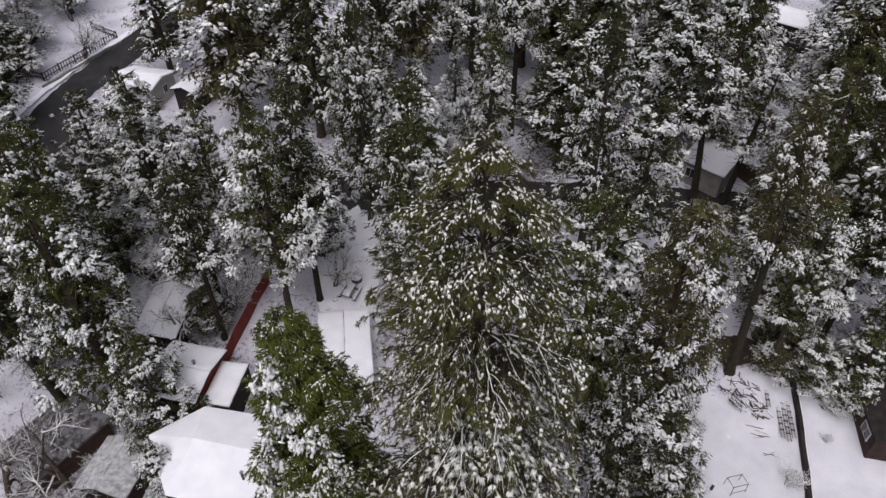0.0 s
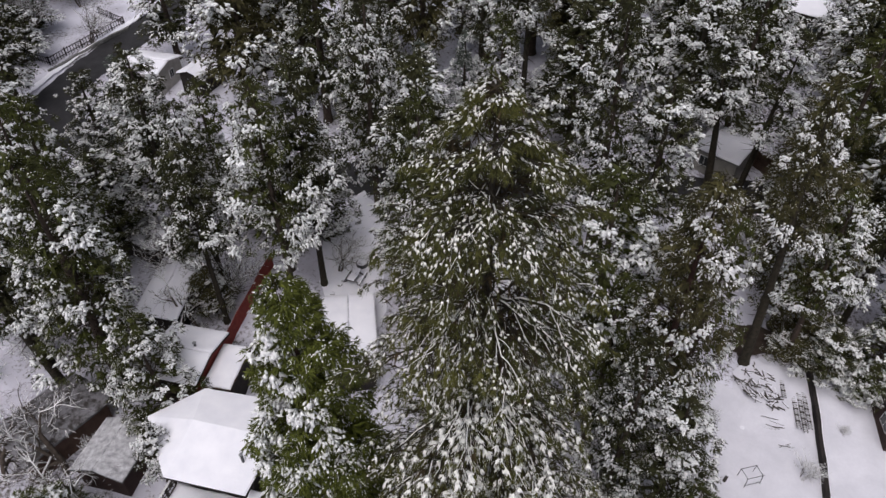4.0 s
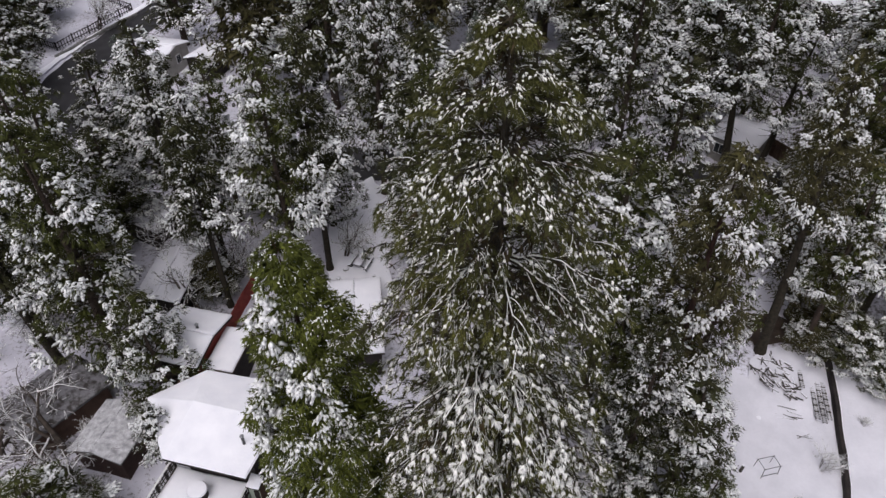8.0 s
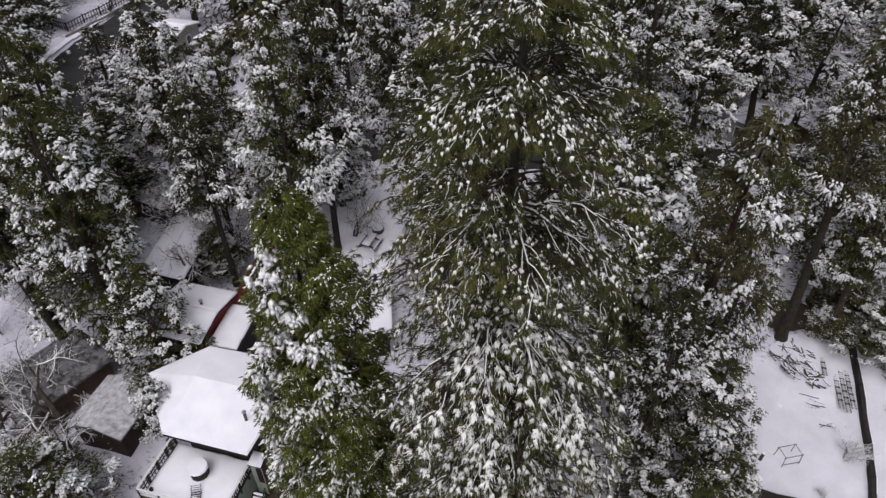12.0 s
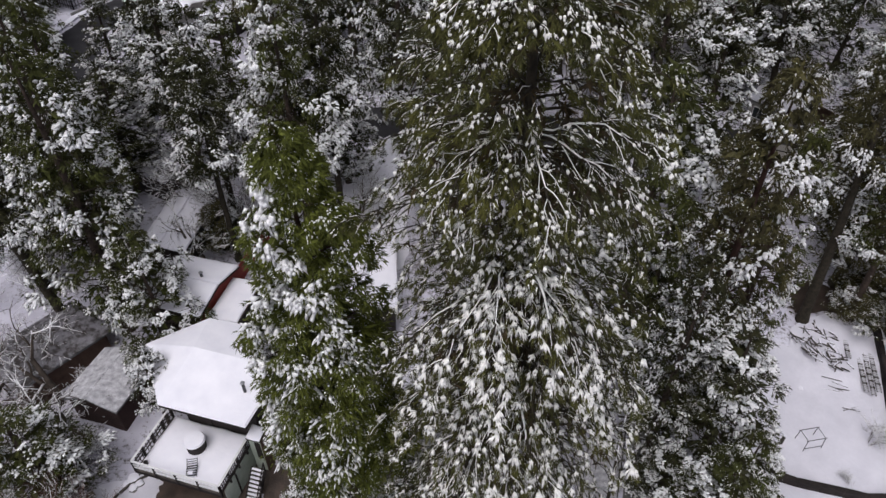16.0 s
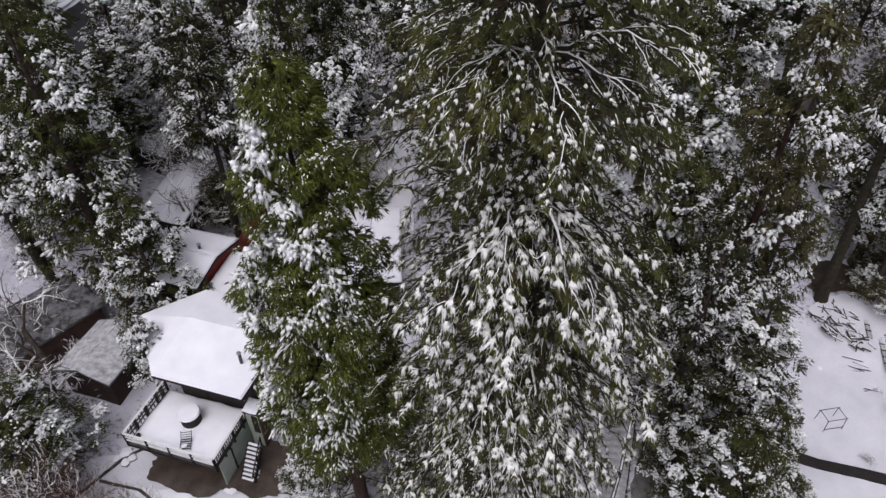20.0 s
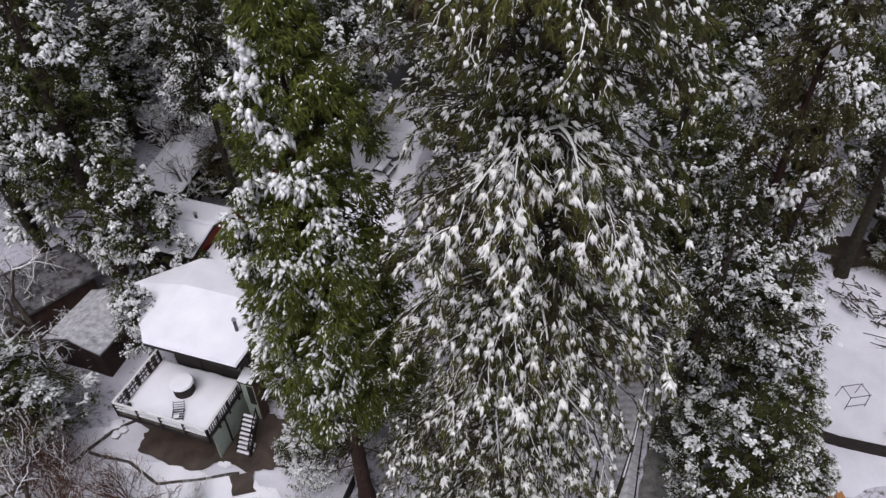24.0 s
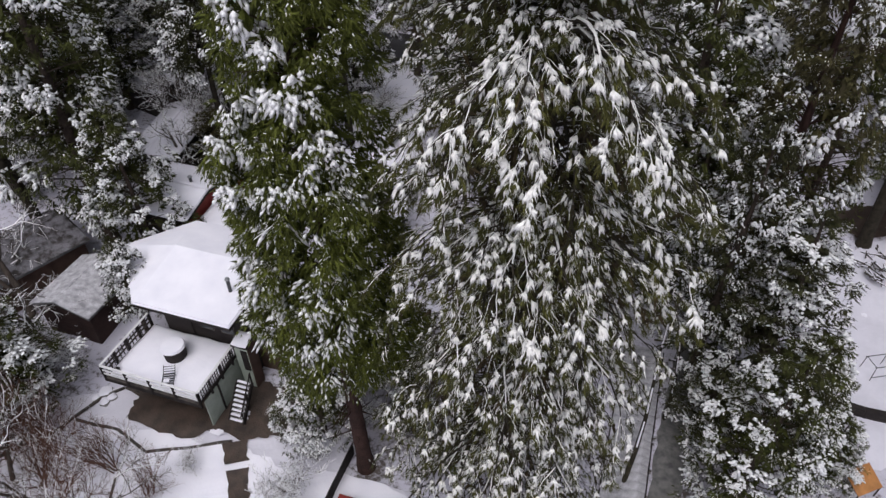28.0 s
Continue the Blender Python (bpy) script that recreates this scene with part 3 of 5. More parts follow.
def bare_tree(name, label, seed, H, r, mat, depth=4, spread=0.6, snow=0.6, kids=3, category="tree", up=0.25, stems=1, load=(0.012, 0.06)):
    """A leafless tree or shrub: forking branches with snow along their tops."""
    rng = np.random.default_rng(seed)
    thing = empty(name, Matrix(), label, category)
    segs = [[] for _ in range(depth + 1)]

    def grow(p, d, l, rad, lv):
        k = 4
        pts = [p]
        for _ in range(k - 1):
            d = d + rng.normal(0, 0.16, 3) + np.array([0, 0, up * 0.12])
            d = d / np.linalg.norm(d)
            pts.append(pts[-1] + d * l / (k - 1))
        pts = np.array(pts)
        segs[lv].append((pts, np.linspace(rad, rad * 0.62, k)))
        if lv < depth:
            n = kids + int(rng.random() < 0.5)
            for i in range(n):
                f = rng.uniform(0.45, 1.0) if i else 1.0
                q = pts[-1] * f + pts[max(0, int(f * 2))] * (1 - f) if f == 1.0 else pts[min(k - 2, int(f * (k - 1)))]
                nd = d + rng.normal(0, spread, 3)
                nd[2] += up
                grow(q, nd / np.linalg.norm(nd), l * rng.uniform(0.55, 0.82), max(rad * rng.uniform(0.45, 0.65), 0.007), lv + 1)

    for i in range(stems):
        d = np.array([0.0, 0, 1.0]) + (rng.normal(0, 0.35, 3) if stems > 1 else rng.normal(0, 0.08, 3))
        d[2] = abs(d[2])
        grow(np.array([0, 0, -0.1]) + (rng.normal(0, 0.12, 3) * np.array([1, 1, 0]) if stems > 1 else 0), d / np.linalg.norm(d), H * (0.36 if depth > 3 else 0.45), r, 0)
    low = [s for lv in segs[:2] for s in lv]
    high = [s for lv in segs[2:] for s in lv]
    for nm, group in (("trunk", low), ("twigwork", high)):
        if group:
            A, Rr = np.array([g[0] for g in group]), np.array([g[1] for g in group])
            tagged(part(nm, tri_mesh(nm, *tubes(A, 5 if nm == "trunk" else 3, Rr), True), mat, thing), kind="" if nm == "trunk" else "stuff")
    if snow:
        pick = [s for lv in segs for s in lv if rng.random() < snow]
        A, Rr = np.array([g[0] for g in pick]), np.array([g[1] for g in pick])
        tagged(part("snow", tri_mesh("snow", *tubes(A + np.array([0, 0, 1.0]) * (Rr * 0.6)[..., None], 4, np.clip(Rr * 0.9, *load)), True), SNOW_TREE, thing, "thin snow lying along the branches"), kind="stuff")
    return thing


def shrub(name, label, seed, R, leaf, snow=0.5, n=260, snow_mat=None):
    rng = np.random.default_rng(seed)
    thing = empty(name, Matrix(), label, "shrub")
    d = unit(rng.normal(size=(n, 3)) * np.array([1, 1, 0.8]))
    d[:, 2] = np.abs(d[:, 2])
    P = d * R * rng.uniform(0.45, 1.05, (n, 1)) * np.array([1, 1, 0.85])
    f = np.linspace(0, 1, 4)
    st = P[:40, None] * f[:, None]
    tagged(part("stemwork", tri_mesh("stemwork", *tubes(st, 3, np.repeat(np.linspace(0.03, 0.01, 4)[None], len(st), 0)), True), TWIG, thing), kind="stuff")
    tagged(part("foliage", tri_mesh("foliage", *blades(rng, P, d, 9, 0.32, 0.07, 0.6, 0.2)), leaf, thing), kind="stuff")
    on = (d[:, 2] > 0.2) & (rng.random(n) < snow)
    tagged(part("snow", tri_mesh("snow", *spindles(rng, P[on] + np.array([0, 0, 0.06]), d[on] * np.array([1, 1, 0.3]) + rng.normal(0, 0.2, (on.sum(), 3)), 0.36, 0.16, 0.09), True), snow_mat or SNOW_TREE, thing, "snow caught on the leaves"), kind="stuff")
    return thing


def put(ob, x, y, size=1.0, tall=1.0, turn=0.0, lean=(0, 0), dz=0.0):
    ob.matrix_basis = place(x, y, size, tall, turn, lean, dz)
    return ob


def place(x, y, size=1.0, tall=1.0, turn=0.0, lean=(0, 0), dz=0.0):
    return pose(x, y, ground_z(x, y) - 0.05 + dz, lean[0], lean[1], turn) @ Matrix.Diagonal((size, size, size * tall, 1))


def long_needle_pine(name, label, seed, H, base, shape, boughs, tiers, open_side):
    """A tall pine: drooping boughs that fork twice, each twig ending in a brush of needles, snow along the limbs and in tufts on the brushes.
    shape: pairs of height and reach."""
    rng = np.random.default_rng(seed)
    thing = empty(name, Matrix(), label, "tree")
    axis, tr = trunk_mesh(rng, H, 0.6)
    part("trunk", tri_mesh("trunk", *tr, True), BARK_DARK, thing)
    UP = np.array([0, 0, 1.0])
    tier = np.array(tiers)[rng.integers(0, len(tiers), boughs)] + rng.normal(0, 0.5, boughs)
    z = np.where(rng.random(boughs) < 0.22, tier, base + (H - base) * rng.random(boughs) ** 0.85)
    z = np.sort(np.clip(z, base, H - 0.2))
    u = (z - base) / (H - base)
    az = np.arange(boughs) * 2.39996 + rng.normal(0, 0.35, boughs)
    laden = np.zeros(boughs, bool)
    for level in tiers:
        count = 10 if level == tiers[2] else 6
        near_level = np.argsort(np.abs(z - level))[:count]
        az[near_level] = np.radians(open_side) + np.linspace(-0.9, 0.85, count) * (1.0 if count > 6 else 0.8) + rng.normal(0, 0.08, count)
        laden[near_level] = True
    reach = np.interp(z, *zip(*shape))
    L = reach * np.where(laden, 0.98, rng.uniform(0.72, 1.06, boughs))
    for level in tiers[2:3]:
        over = ~laden & (z > level - 0.2) & (z < level + 3.4) & (np.cos(az - np.radians(open_side)) > 0.35)
        L = np.where(over, L * rng.uniform(0.25, 0.5, boughs), L)
    up0 = 0.85 * u - 0.05 + rng.normal(0, 0.10, boughs)
    sg = (0.85 - 0.35 * u) * rng.uniform(0.8, 1.25, boughs)
    foot = np.stack([np.interp(z, axis[:, 2], axis[:, 0]), np.interp(z, axis[:, 2], axis[:, 1]), z], -1)
    n1 = 9
    f1 = np.linspace(0, 1, n1)
    turn = az[:, None] + np.cumsum(rng.normal(0, 0.15, (boughs, n1)), 1)
    step = np.stack([np.cos(turn), np.sin(turn), up0[:, None] - 2 * sg[:, None] * f1], -1)
    step[..., 2] += rng.normal(0, 0.24, (boughs, n1))
    line = foot[:, None] + np.concatenate([np.zeros((boughs, 1, 3)), np.cumsum(step[:, :-1], 1)], 1) * (L[:, None, None] / (n1 - 1))
    rad = np.clip(0.0140 * (L * np.where(laden, 1.5, 1.0))[:, None] * (1 - f1) ** 0.8, 0.010, 0.13)
    for i in range(boughs):
        part("branch", tri_mesh("branch", *tubes(line[i][None], 5, rad[i][None]), True), BARK_DARK, thing)

    def fork(lines, count, first, reach, least, side0, side1, pts, droop):
        """Side shoots along lines (n, k, 3): curved, alternating, shorter towards the tip, bending down."""
        n, k, _ = lines.shape
        s = np.clip(np.linspace(first, 0.98, count)[None] + rng.uniform(-0.06, 0.06, (n, count)), 0.05, 0.99)
        x = s * (k - 1)
        i = np.minimum(x.astype(int), k - 2)
        r = np.arange(n)[:, None]
        p = lines[r, i] * (1 - (x - i))[..., None] + lines[r, i + 1] * (x - i)[..., None]
        d = unit(lines[r, i + 1] - lines[r, i])
        whole = np.linalg.norm(lines[:, -1] - lines[:, 0], axis=-1)
        ln = (whole[:, None] * reach * (1.15 - 0.75 * s) + least) * rng.uniform(0.6, 1.3, s.shape)
        a = np.where((np.arange(count)[None] + np.arange(n)[:, None]) % 2, 1.0, -1.0) * rng.uniform(side0, side1, s.shape)
        lat = unit(np.cross(d, UP) + 1e-4)
        q, pos = [p], p
        for j in range(pts - 1):
            g = j / (pts - 1)
            dd = unit(d * np.cos(a * (1 - 0.6 * g))[..., None] + lat * np.sin(a * (1 - 0.6 * g))[..., None] - UP * (droop * g) + rng.normal(0, 0.11, d.shape))
            pos = pos + dd * (ln / (pts - 1))[..., None]
            q.append(pos)
        return np.stack(q, 2).reshape(-1, pts, 3), np.repeat(np.arange(n), count)

    second, of1 = fork(line, 9, 0.22, 0.30, 0.25, 0.25, 0.75, 5, 0.7)
    third, of2 = fork(second, 4, 0.30, 0.30, 0.20, 0.2, 0.65, 4, 0.6)
    u2 = u[of1]
    u3 = u2[of2]
    tagged(part("branchwork", tri_mesh("branchwork", *joined(tubes(second, 4, np.repeat(np.linspace(0.024, 0.010, 5)[None], len(second), 0)), tubes(third, 3, np.repeat(np.linspace(0.011, 0.006, 4)[None], len(third), 0))), True), BARK_DARK, thing), kind="stuff")
    P = np.concatenate([third[:, -1], second[:, -1], line[:, -1]])
    D = unit(np.concatenate([third[:, -1] - third[:, -2], second[:, -1] - second[:, -2], line[:, -1] - line[:, -2]]))
    hh = np.concatenate([u3, u2, u])
    heavy = np.concatenate([laden[of1][of2], laden[of1], laden])
    outer = np.concatenate([np.zeros(len(third)), np.ones(len(second)), np.ones(boughs)])
    # needles: a long brush at each tip and shorter ones behind it
    back = np.concatenate([third[:, 1] * 0.4 + third[:, 2] * 0.6, third[:, 2] * 0.4 + third[:, 3] * 0.6])
    back_d = np.concatenate([third[:, 2] - third[:, 1], third[:, 3] - third[:, 2]])
    foliage = [blades(rng, P - UP * 0.05, unit(D - UP * 0.15), 13, 0.34, 0.026, 0.42, 0.12), blades(rng, back - UP * 0.03, unit(back_d), 7, 0.26, 0.032, 0.6, 0.15)]
    # dark brown blades, drawn in towards the trunk to fill the inner crown
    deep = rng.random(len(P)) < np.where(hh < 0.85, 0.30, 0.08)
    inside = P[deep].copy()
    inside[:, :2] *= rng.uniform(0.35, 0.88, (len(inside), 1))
    tagged(part("dead_needles", tri_mesh("dead_needles", *blades(rng, inside, D[deep], 5, 0.5, 0.10, 0.8, 0.4)), NEEDLE_BROWN, thing, "dark brown needles inside the crown"), kind="stuff")
    tagged(part("crown", tri_mesh("crown", *joined(*foliage)), PINE, thing), kind="stuff")
    # tufts of snow that hang on the brushes
    toward = np.array([np.cos(np.radians(open_side + 28)), np.sin(np.radians(open_side + 28))])
    facing = np.clip(0.58 + 0.58 * (unit(P[:, :2]) @ toward), 0.42, 1.0)
    load = cells(rng, P, 1.7)
    chance = np.clip(0.42 + 0.24 * outer + 0.14 * load + 0.14 * heavy, 0.04, 0.9) * np.where(hh > 0.8, 0.85, facing) * np.interp(hh, [0.0, 0.5, 0.62, 1.0], [0.9, 0.9, 1.2, 1.35])
    on = rng.random(len(P)) < chance
    bulk = np.interp(hh[on], [0.0, 0.58, 0.68, 0.95], [0.70, 0.66, 0.47, 0.38]) * rng.uniform(0.6, 1.25, int(on.sum())) * (1 + 0.15 * heavy[on])
    long = np.interp(hh[on], [0.55, 0.72], [1.0, 0.6])
    Dt = unit(D[on] - UP * 0.25)
    Pt = P[on] - Dt * (0.22 * bulk * long)[:, None] + UP * 0.05
    snows = [brushes(rng, Pt, Dt, 7, 0.58 * bulk * long, 0.085 * bulk, 0.07 * bulk, 0.46), spindles(rng, Pt + Dt * (0.14 * bulk * long)[:, None] + UP * 0.04, Dt, 0.36 * bulk * long, 0.11 * bulk, 0.09 * bulk)]
    rest = rng.random(len(P)) < np.interp(hh, [0.5, 0.8], [0.45, 0.08])
    snows.append(flakes(rng, P[rest], D[rest], 4, 0.20, 0.026, 0.02, 0.25, 0.09))
    main = laden & (u < 0.95) | (rng.random(boughs) < np.where(u > 0.8, 0.02, 0.08))
    snows.append(tubes(line[main][:, :7] + UP * (rad[main][:, :7] * 0.55 + 0.012)[..., None], 5, np.clip(rad[main][:, :7] * np.where(laden[main], 0.70, 0.6)[:, None], 0.012, 0.065) * rng.uniform(0.7, 1.1, (int(main.sum()), 1))))
    fine = rng.random(len(second)) < np.where(u2 > 0.8, 0.15, 0.5) * np.where(laden[of1], 1.6, np.where(main[of1], 0.8, 0.25))
    snows.append(tubes(second[fine] + UP * 0.016, 4, np.linspace(0.018, 0.009, 5)[None] * rng.uniform(0.6, 1.15, (int(fine.sum()), 1))))
    wisp = rng.random(len(third)) < 0.3
    snows.append(tubes(third[wisp] + UP * 0.012, 3, np.repeat(np.linspace(0.012, 0.008, 4)[None], int(wisp.sum()), 0)))
    tagged(part("snow", tri_mesh("snow", *joined(*snows), True), SNOW_WARM, thing, "cream white snow on the limbs and needle tips"), kind="stuff")
    return thing


# the great pine in the middle of the view
pine = long_needle_pine("pine_tree", "huge olive green pine with long snow tipped boughs", 11, 37.0, 4.5, ((4, 5.1), (12, 5.7), (20, 5.5), (27, 4.8), (32, 3.4), (34.5, 2.2), (36.8, 0.6)), 270, (32.4, 28.4, 23.4, 18.4, 13.2, 8.0), -136)
put(pine, 1.45, 17.5, turn=40)
# the bright green cedar beside the house
cedar = conifer("cedar_tree", "dense bright green cedar laden with clumps of snow", 5, 27.6, 8.4, 3.6, GREEN_BRIGHT, BARK_RED, taper=0.42, lobes=1100, sprays=18, lobe=0.58, load=-0.30, drift=0.95, gap=0.18,
                bare_top=0.07, stubs=18, arcs=10, trunk_r=0.40, K=4, blade=(0.27, 0.06), lump=(0.135, 0.085), foot=0.5, hang=1.4, grain=0.44, split=True, bulge=0.13, lit=-140)
put(cedar, -5.7, 18.2, lean=(-2.0, -2.5))

SIZES = {"green": (26, 4.2), "dark": (27, 3.8), "snowy": (28, 4.5), "laden": (28, 4.5), "frosted": (27, 4.4), "russet": (26, 3.4), "low": (15, 3.8), "young": (9, 1.6), "mossy": (27, 4.2), "high": (27, 3.4), "high_snowy": (28, 4.5), "open": (30, 3.8), "gaunt": (30, 3.8), "dusky": (28, 4.0), "far": (30, 4.2), "far_white": (30, 4.2), "far_russet": (29, 3.8)}


def kind_of(kind, name, label, seed, base, leaf, **k):
    H, R = SIZES[kind]
    return conifer(name, label, seed, H, base, R, leaf, **k)


FAR = dict(lobes=300, sprays=10, lobe=0.9, K=2, blade=(0.46, 0.14), lump=(0.24, 0.15), arcs=2, core=0.8)
KINDS = {
    "green": kind_of("green", "cedar_tree", "tall green cedar with snow on its boughs", 21, 5.0, GREEN, load=0.08, stubs=8, bare_top=0.1),
    "dark": kind_of("dark", "fir_tree", "tall dark green fir dusted with snow", 22, 6.0, GREEN_DARK, taper=0.55, load=0.08, stubs=10),
    "snowy": kind_of("snowy", "fir_tree", "tall fir heavily laden with white snow", 23, 5.0, GREEN_DARK, load=0.24, lump=(0.15, 0.10), lobes=500, lobe=0.56),
    "laden": kind_of("laden", "fir_tree", "tall fir with thick white snow on every bough", 35, 4.0, GREEN_DARK, load=0.30, lump=(0.15, 0.10), lobes=560, lobe=0.54),
    "frosted": kind_of("frosted", "spruce_tree", "grey green spruce frosted all over with snow", 24, 4.0, GREEN_GREY, taper=0.72, load=0.42, lobe=0.78, lump=(0.17, 0.10), droop=1.6, even=0.5),
    "russet": kind_of("russet", "cedar_tree", "brownish green cedar with patches of snow", 25, 6.0, GREEN_BROWN, bark=BARK_RED, taper=0.46, load=-0.46, stubs=8),
    "low": kind_of("low", "young_conifer_tree", "broad young conifer covered in thick snow", 26, 1.0, GREEN, taper=0.42, load=0.22, lobes=520, lobe=0.44, blade=(0.22, 0.06), lump=(0.14, 0.09)),
    "young": kind_of("young", "young_conifer_tree", "small snowy conifer standing close to the eaves", 39, 3.2, GREEN_DARK, taper=0.4, load=0.28, lobes=130, lobe=0.42, blade=(0.2, 0.05), lump=(0.13, 0.09), foot=0.5),
    "mossy": kind_of("mossy", "cedar_tree", "tall yellow green cedar nearly bare of snow", 38, 4.0, GREEN, load=-0.46, bare_top=0.14, stubs=8, arcs=12),
    "high": kind_of("high", "fir_tree", "tall fir with a slim bare trunk under a snowy crown", 36, 11.5, GREEN_DARK, bark=BARK_DARK, taper=0.55, load=0.12, lobes=360, stubs=14, trunk_r=0.30, foot=0.4),
    "high_snowy": kind_of("high_snowy", "fir_tree", "tall fir, bare below, its crown thick with snow", 37, 10.0, GREEN, taper=0.5, load=0.26, lobes=430, stubs=12, trunk_r=0.42, lump=(0.17, 0.11), foot=0.45, bulge=0.22),
    "open": kind_of("open", "pine_tree", "pine with a long bare trunk and snowy crown", 27, 13.0, GREEN_DARK, bark=BARK_DARK, load=0.22, lobes=300, gap=0.45, stubs=24, trunk_r=0.42, bulge=0.26),
    "gaunt": kind_of("gaunt", "cedar_tree", "cedar with a thick dark bare trunk and a dusky crown", 40, 14.0, GREEN_BROWN, bark=BARK_DARK, load=-0.40, lobes=300, gap=0.4, stubs=24, trunk_r=0.55, bulge=0.24),
    "dusky": kind_of("dusky", "cedar_tree", "dusky brown green cedar with little snow", 33, 6.0, GREEN_BROWN, bark=BARK_DARK, load=-0.50, stubs=10),
    "far": kind_of("far", "fir_tree", "distant dark fir dusted with snow", 28, 5.0, GREEN_DARK, load=0.28, **FAR),
    "far_white": kind_of("far_white", "fir_tree", "distant fir thick with snow", 29, 5.0, GREEN_DARK, taper=0.55, load=0.36, **FAR),
    "far_russet": kind_of("far_russet", "cedar_tree", "distant brownish cedar with a little snow", 30, 6.0, GREEN_BROWN, load=0.05, **FAR),
}
used = set()


def plant(kind, x, y, top, R, turn=0.0, lean=(0, 0), group="conifers of the wood"):
    """One tree of a kind, scaled to the height of its top and to the reach of its crown."""
    src = KINDS[kind]
    H0, R0 = SIZES[kind]
    size = R / R0
    m = place(x, y, size, (top - ground_z(x, y)) / H0 / size, turn, lean)
    if kind not in used:
        used.add(kind)
        src.matrix_basis = m
        ob = src
    else:
        ob = copy_thing(src, m)
    return tagged(ob, group=group)


plant("green", -26.3, 33.2, 26.5, 4.5, 75)
plant("low", -22.0, 30.9, 14.5, 3.5, 195)
plant("mossy", -29.8, 38.2, 28.5, 4.0, 15)
plant("laden", -36.6, 59.8, 19.0, 3.6, 310)
plant("high_snowy", -13.6, 41.0, 27.5, 3.8, 140)
plant("high", -11.7, 44.7, 28.5, 3.3, 10)
plant("laden", -12.2, 50.5, 31.0, 3.8, 200)
plant("high", -19.8, 40.4, 26.0, 3.0, 260)
plant("laden", -18.6, 52.5, 31.5, 4.2, 300)
plant("frosted", -32.6, 59.5, 20.5, 3.4, 30)
plant("dark", -27.3, 52.0, 25.0, 4.0, 90)
plant("green", -2.2, 40.6, 29.8, 2.9, 120)
plant("frosted", -3.4, 63.0, 33.0, 5.2, 45)
plant("snowy", -7.6, 55.5, 31.0, 3.6, 310)
plant("far", -14.8, 70.5, 31.0, 4.4, 15)
plant("green", 10.2, 32.8, 28.8, 4.6, 60)
plant("snowy", 13.2, 48.6, 34.5, 5.2, 100)
plant("russet", 14.6, 29.4, 28.0, 3.1, 0)
plant("dark", 18.0, 49.0, 31.0, 4.0, 210)
plant("high_snowy", 28.6, 37.2, 24.5, 3.6, 280, (0, -3.5))
plant("gaunt", 25.0, 36.9, 29.0, 2.8, 100, (0, 5))
plant("dusky", 28.6, 40.6, 21.0, 4.0, 20)
plant("russet", 29.8, 38.6, 8.2, 2.4, 150)
plant("dark", 32.0, 37.6, 9.0, 2.4, 250)
plant("dark", 31.0, 35.8, 10.5, 2.5, 130)
plant("dusky", 28.8, 37.4, 8.5, 2.1, 300)
plant("dusky", 30.6, 37.4, 9.0, 2.2, 40)
plant("low", 33.6, 33.8, 8.5, 2.4, 330)
plant("laden", -24.6, 58.6, 21.5, 3.4, 100)
plant("frosted", 7.6, 42.0, 30.0, 3.2, 150)
plant("far", 26.5, 68.0, 30.0, 4.2, 40)
plant("far", 27.0, 76.0, 32.0, 4.6, 130)
plant("snowy", 11.6, 25.2, 21.5, 3.2, 330)
plant("low", 12.8, 18.3, 16.0, 3.8, 50)
plant("dark", 11.9, 22.4, 8.5, 2.1, 88)
plant("green", -25.7, 20.0, 11.5, 3.4, 240)
plant("low", 34.6, 35.2, 12.5, 3.6, 75)
plant("mossy", 34.4, 50.5, 30.0, 4.6, 200)
plant("far_russet", 37.0, 44.0, 33.0, 4.6, 250)
plant("far", -57.2, 83.0, 19.0, 3.4, 60)
plant("far", -58.6, 90.5, 17.0, 3.0, 90)
plant("far", -64.5, 103.5, 19.0, 3.4, 10)
plant("mossy", 10.8, 30.0, 22.0, 3.0, 140)
plant("far", -62.0, 88.5, 20.0, 3.4, 160)
plant("far_white", -57.0, 101.0, 20.0, 3.6, 60)
plant("far", -36.8, 84.0, 30.0, 3.8, 110)
plant("mossy", -31.5, 42.5, 27.5, 4.2, 80)
plant("far", 4.4, 84.5, 33.0, 4.4, 66, group="distant wood")
plant("far_russet", 10.6, 86.0, 34.0, 4.4, 166, group="distant wood")
plant("dusky", 0.6, 25.6, 22.5, 3.0, 70)
plant("dusky", 4.6, 27.2, 23.5, 3.0, 170)
plant("open", 8.2, 70.6, 33.0, 3.4, 210)
plant("frosted", 1.4, 67.0, 31.5, 3.6, 260)
plant("green", 4.8, 61.5, 26.0, 3.0, 15)
plant("dark", -3.0, 57.5, 29.0, 3.2, 85)
plant("open", 3.3, 73.4, 34.0, 3.6, 0)
plant("open", 5.9, 71.1, 33.0, 3.4, 90)
plant("open", 27.6, 59.2, 28.5, 4.2, 180, (0, 7))
plant("open", 30.2, 57.8, 28.5, 3.6, 270, (0, 8))
plant("mossy", 31.4, 67.0, 29.0, 4.0, 35)
plant("open", 25.2, 64.8, 32.0, 4.6, 120)
plant("dusky", 40.0, 60.6, 31.0, 4.6, 300)
plant("dusky", 36.2, 56.6, 30.0, 4.6, 65)
plant("far", 44.0, 66.0, 32.0, 5.0, 175, group="distant wood")
plant("far_white", 40.6, 84.0, 34.0, 5.0, 275, group="distant wood")
plant("far", 33.0, 86.0, 34.0, 5.0, 75, group="distant wood")
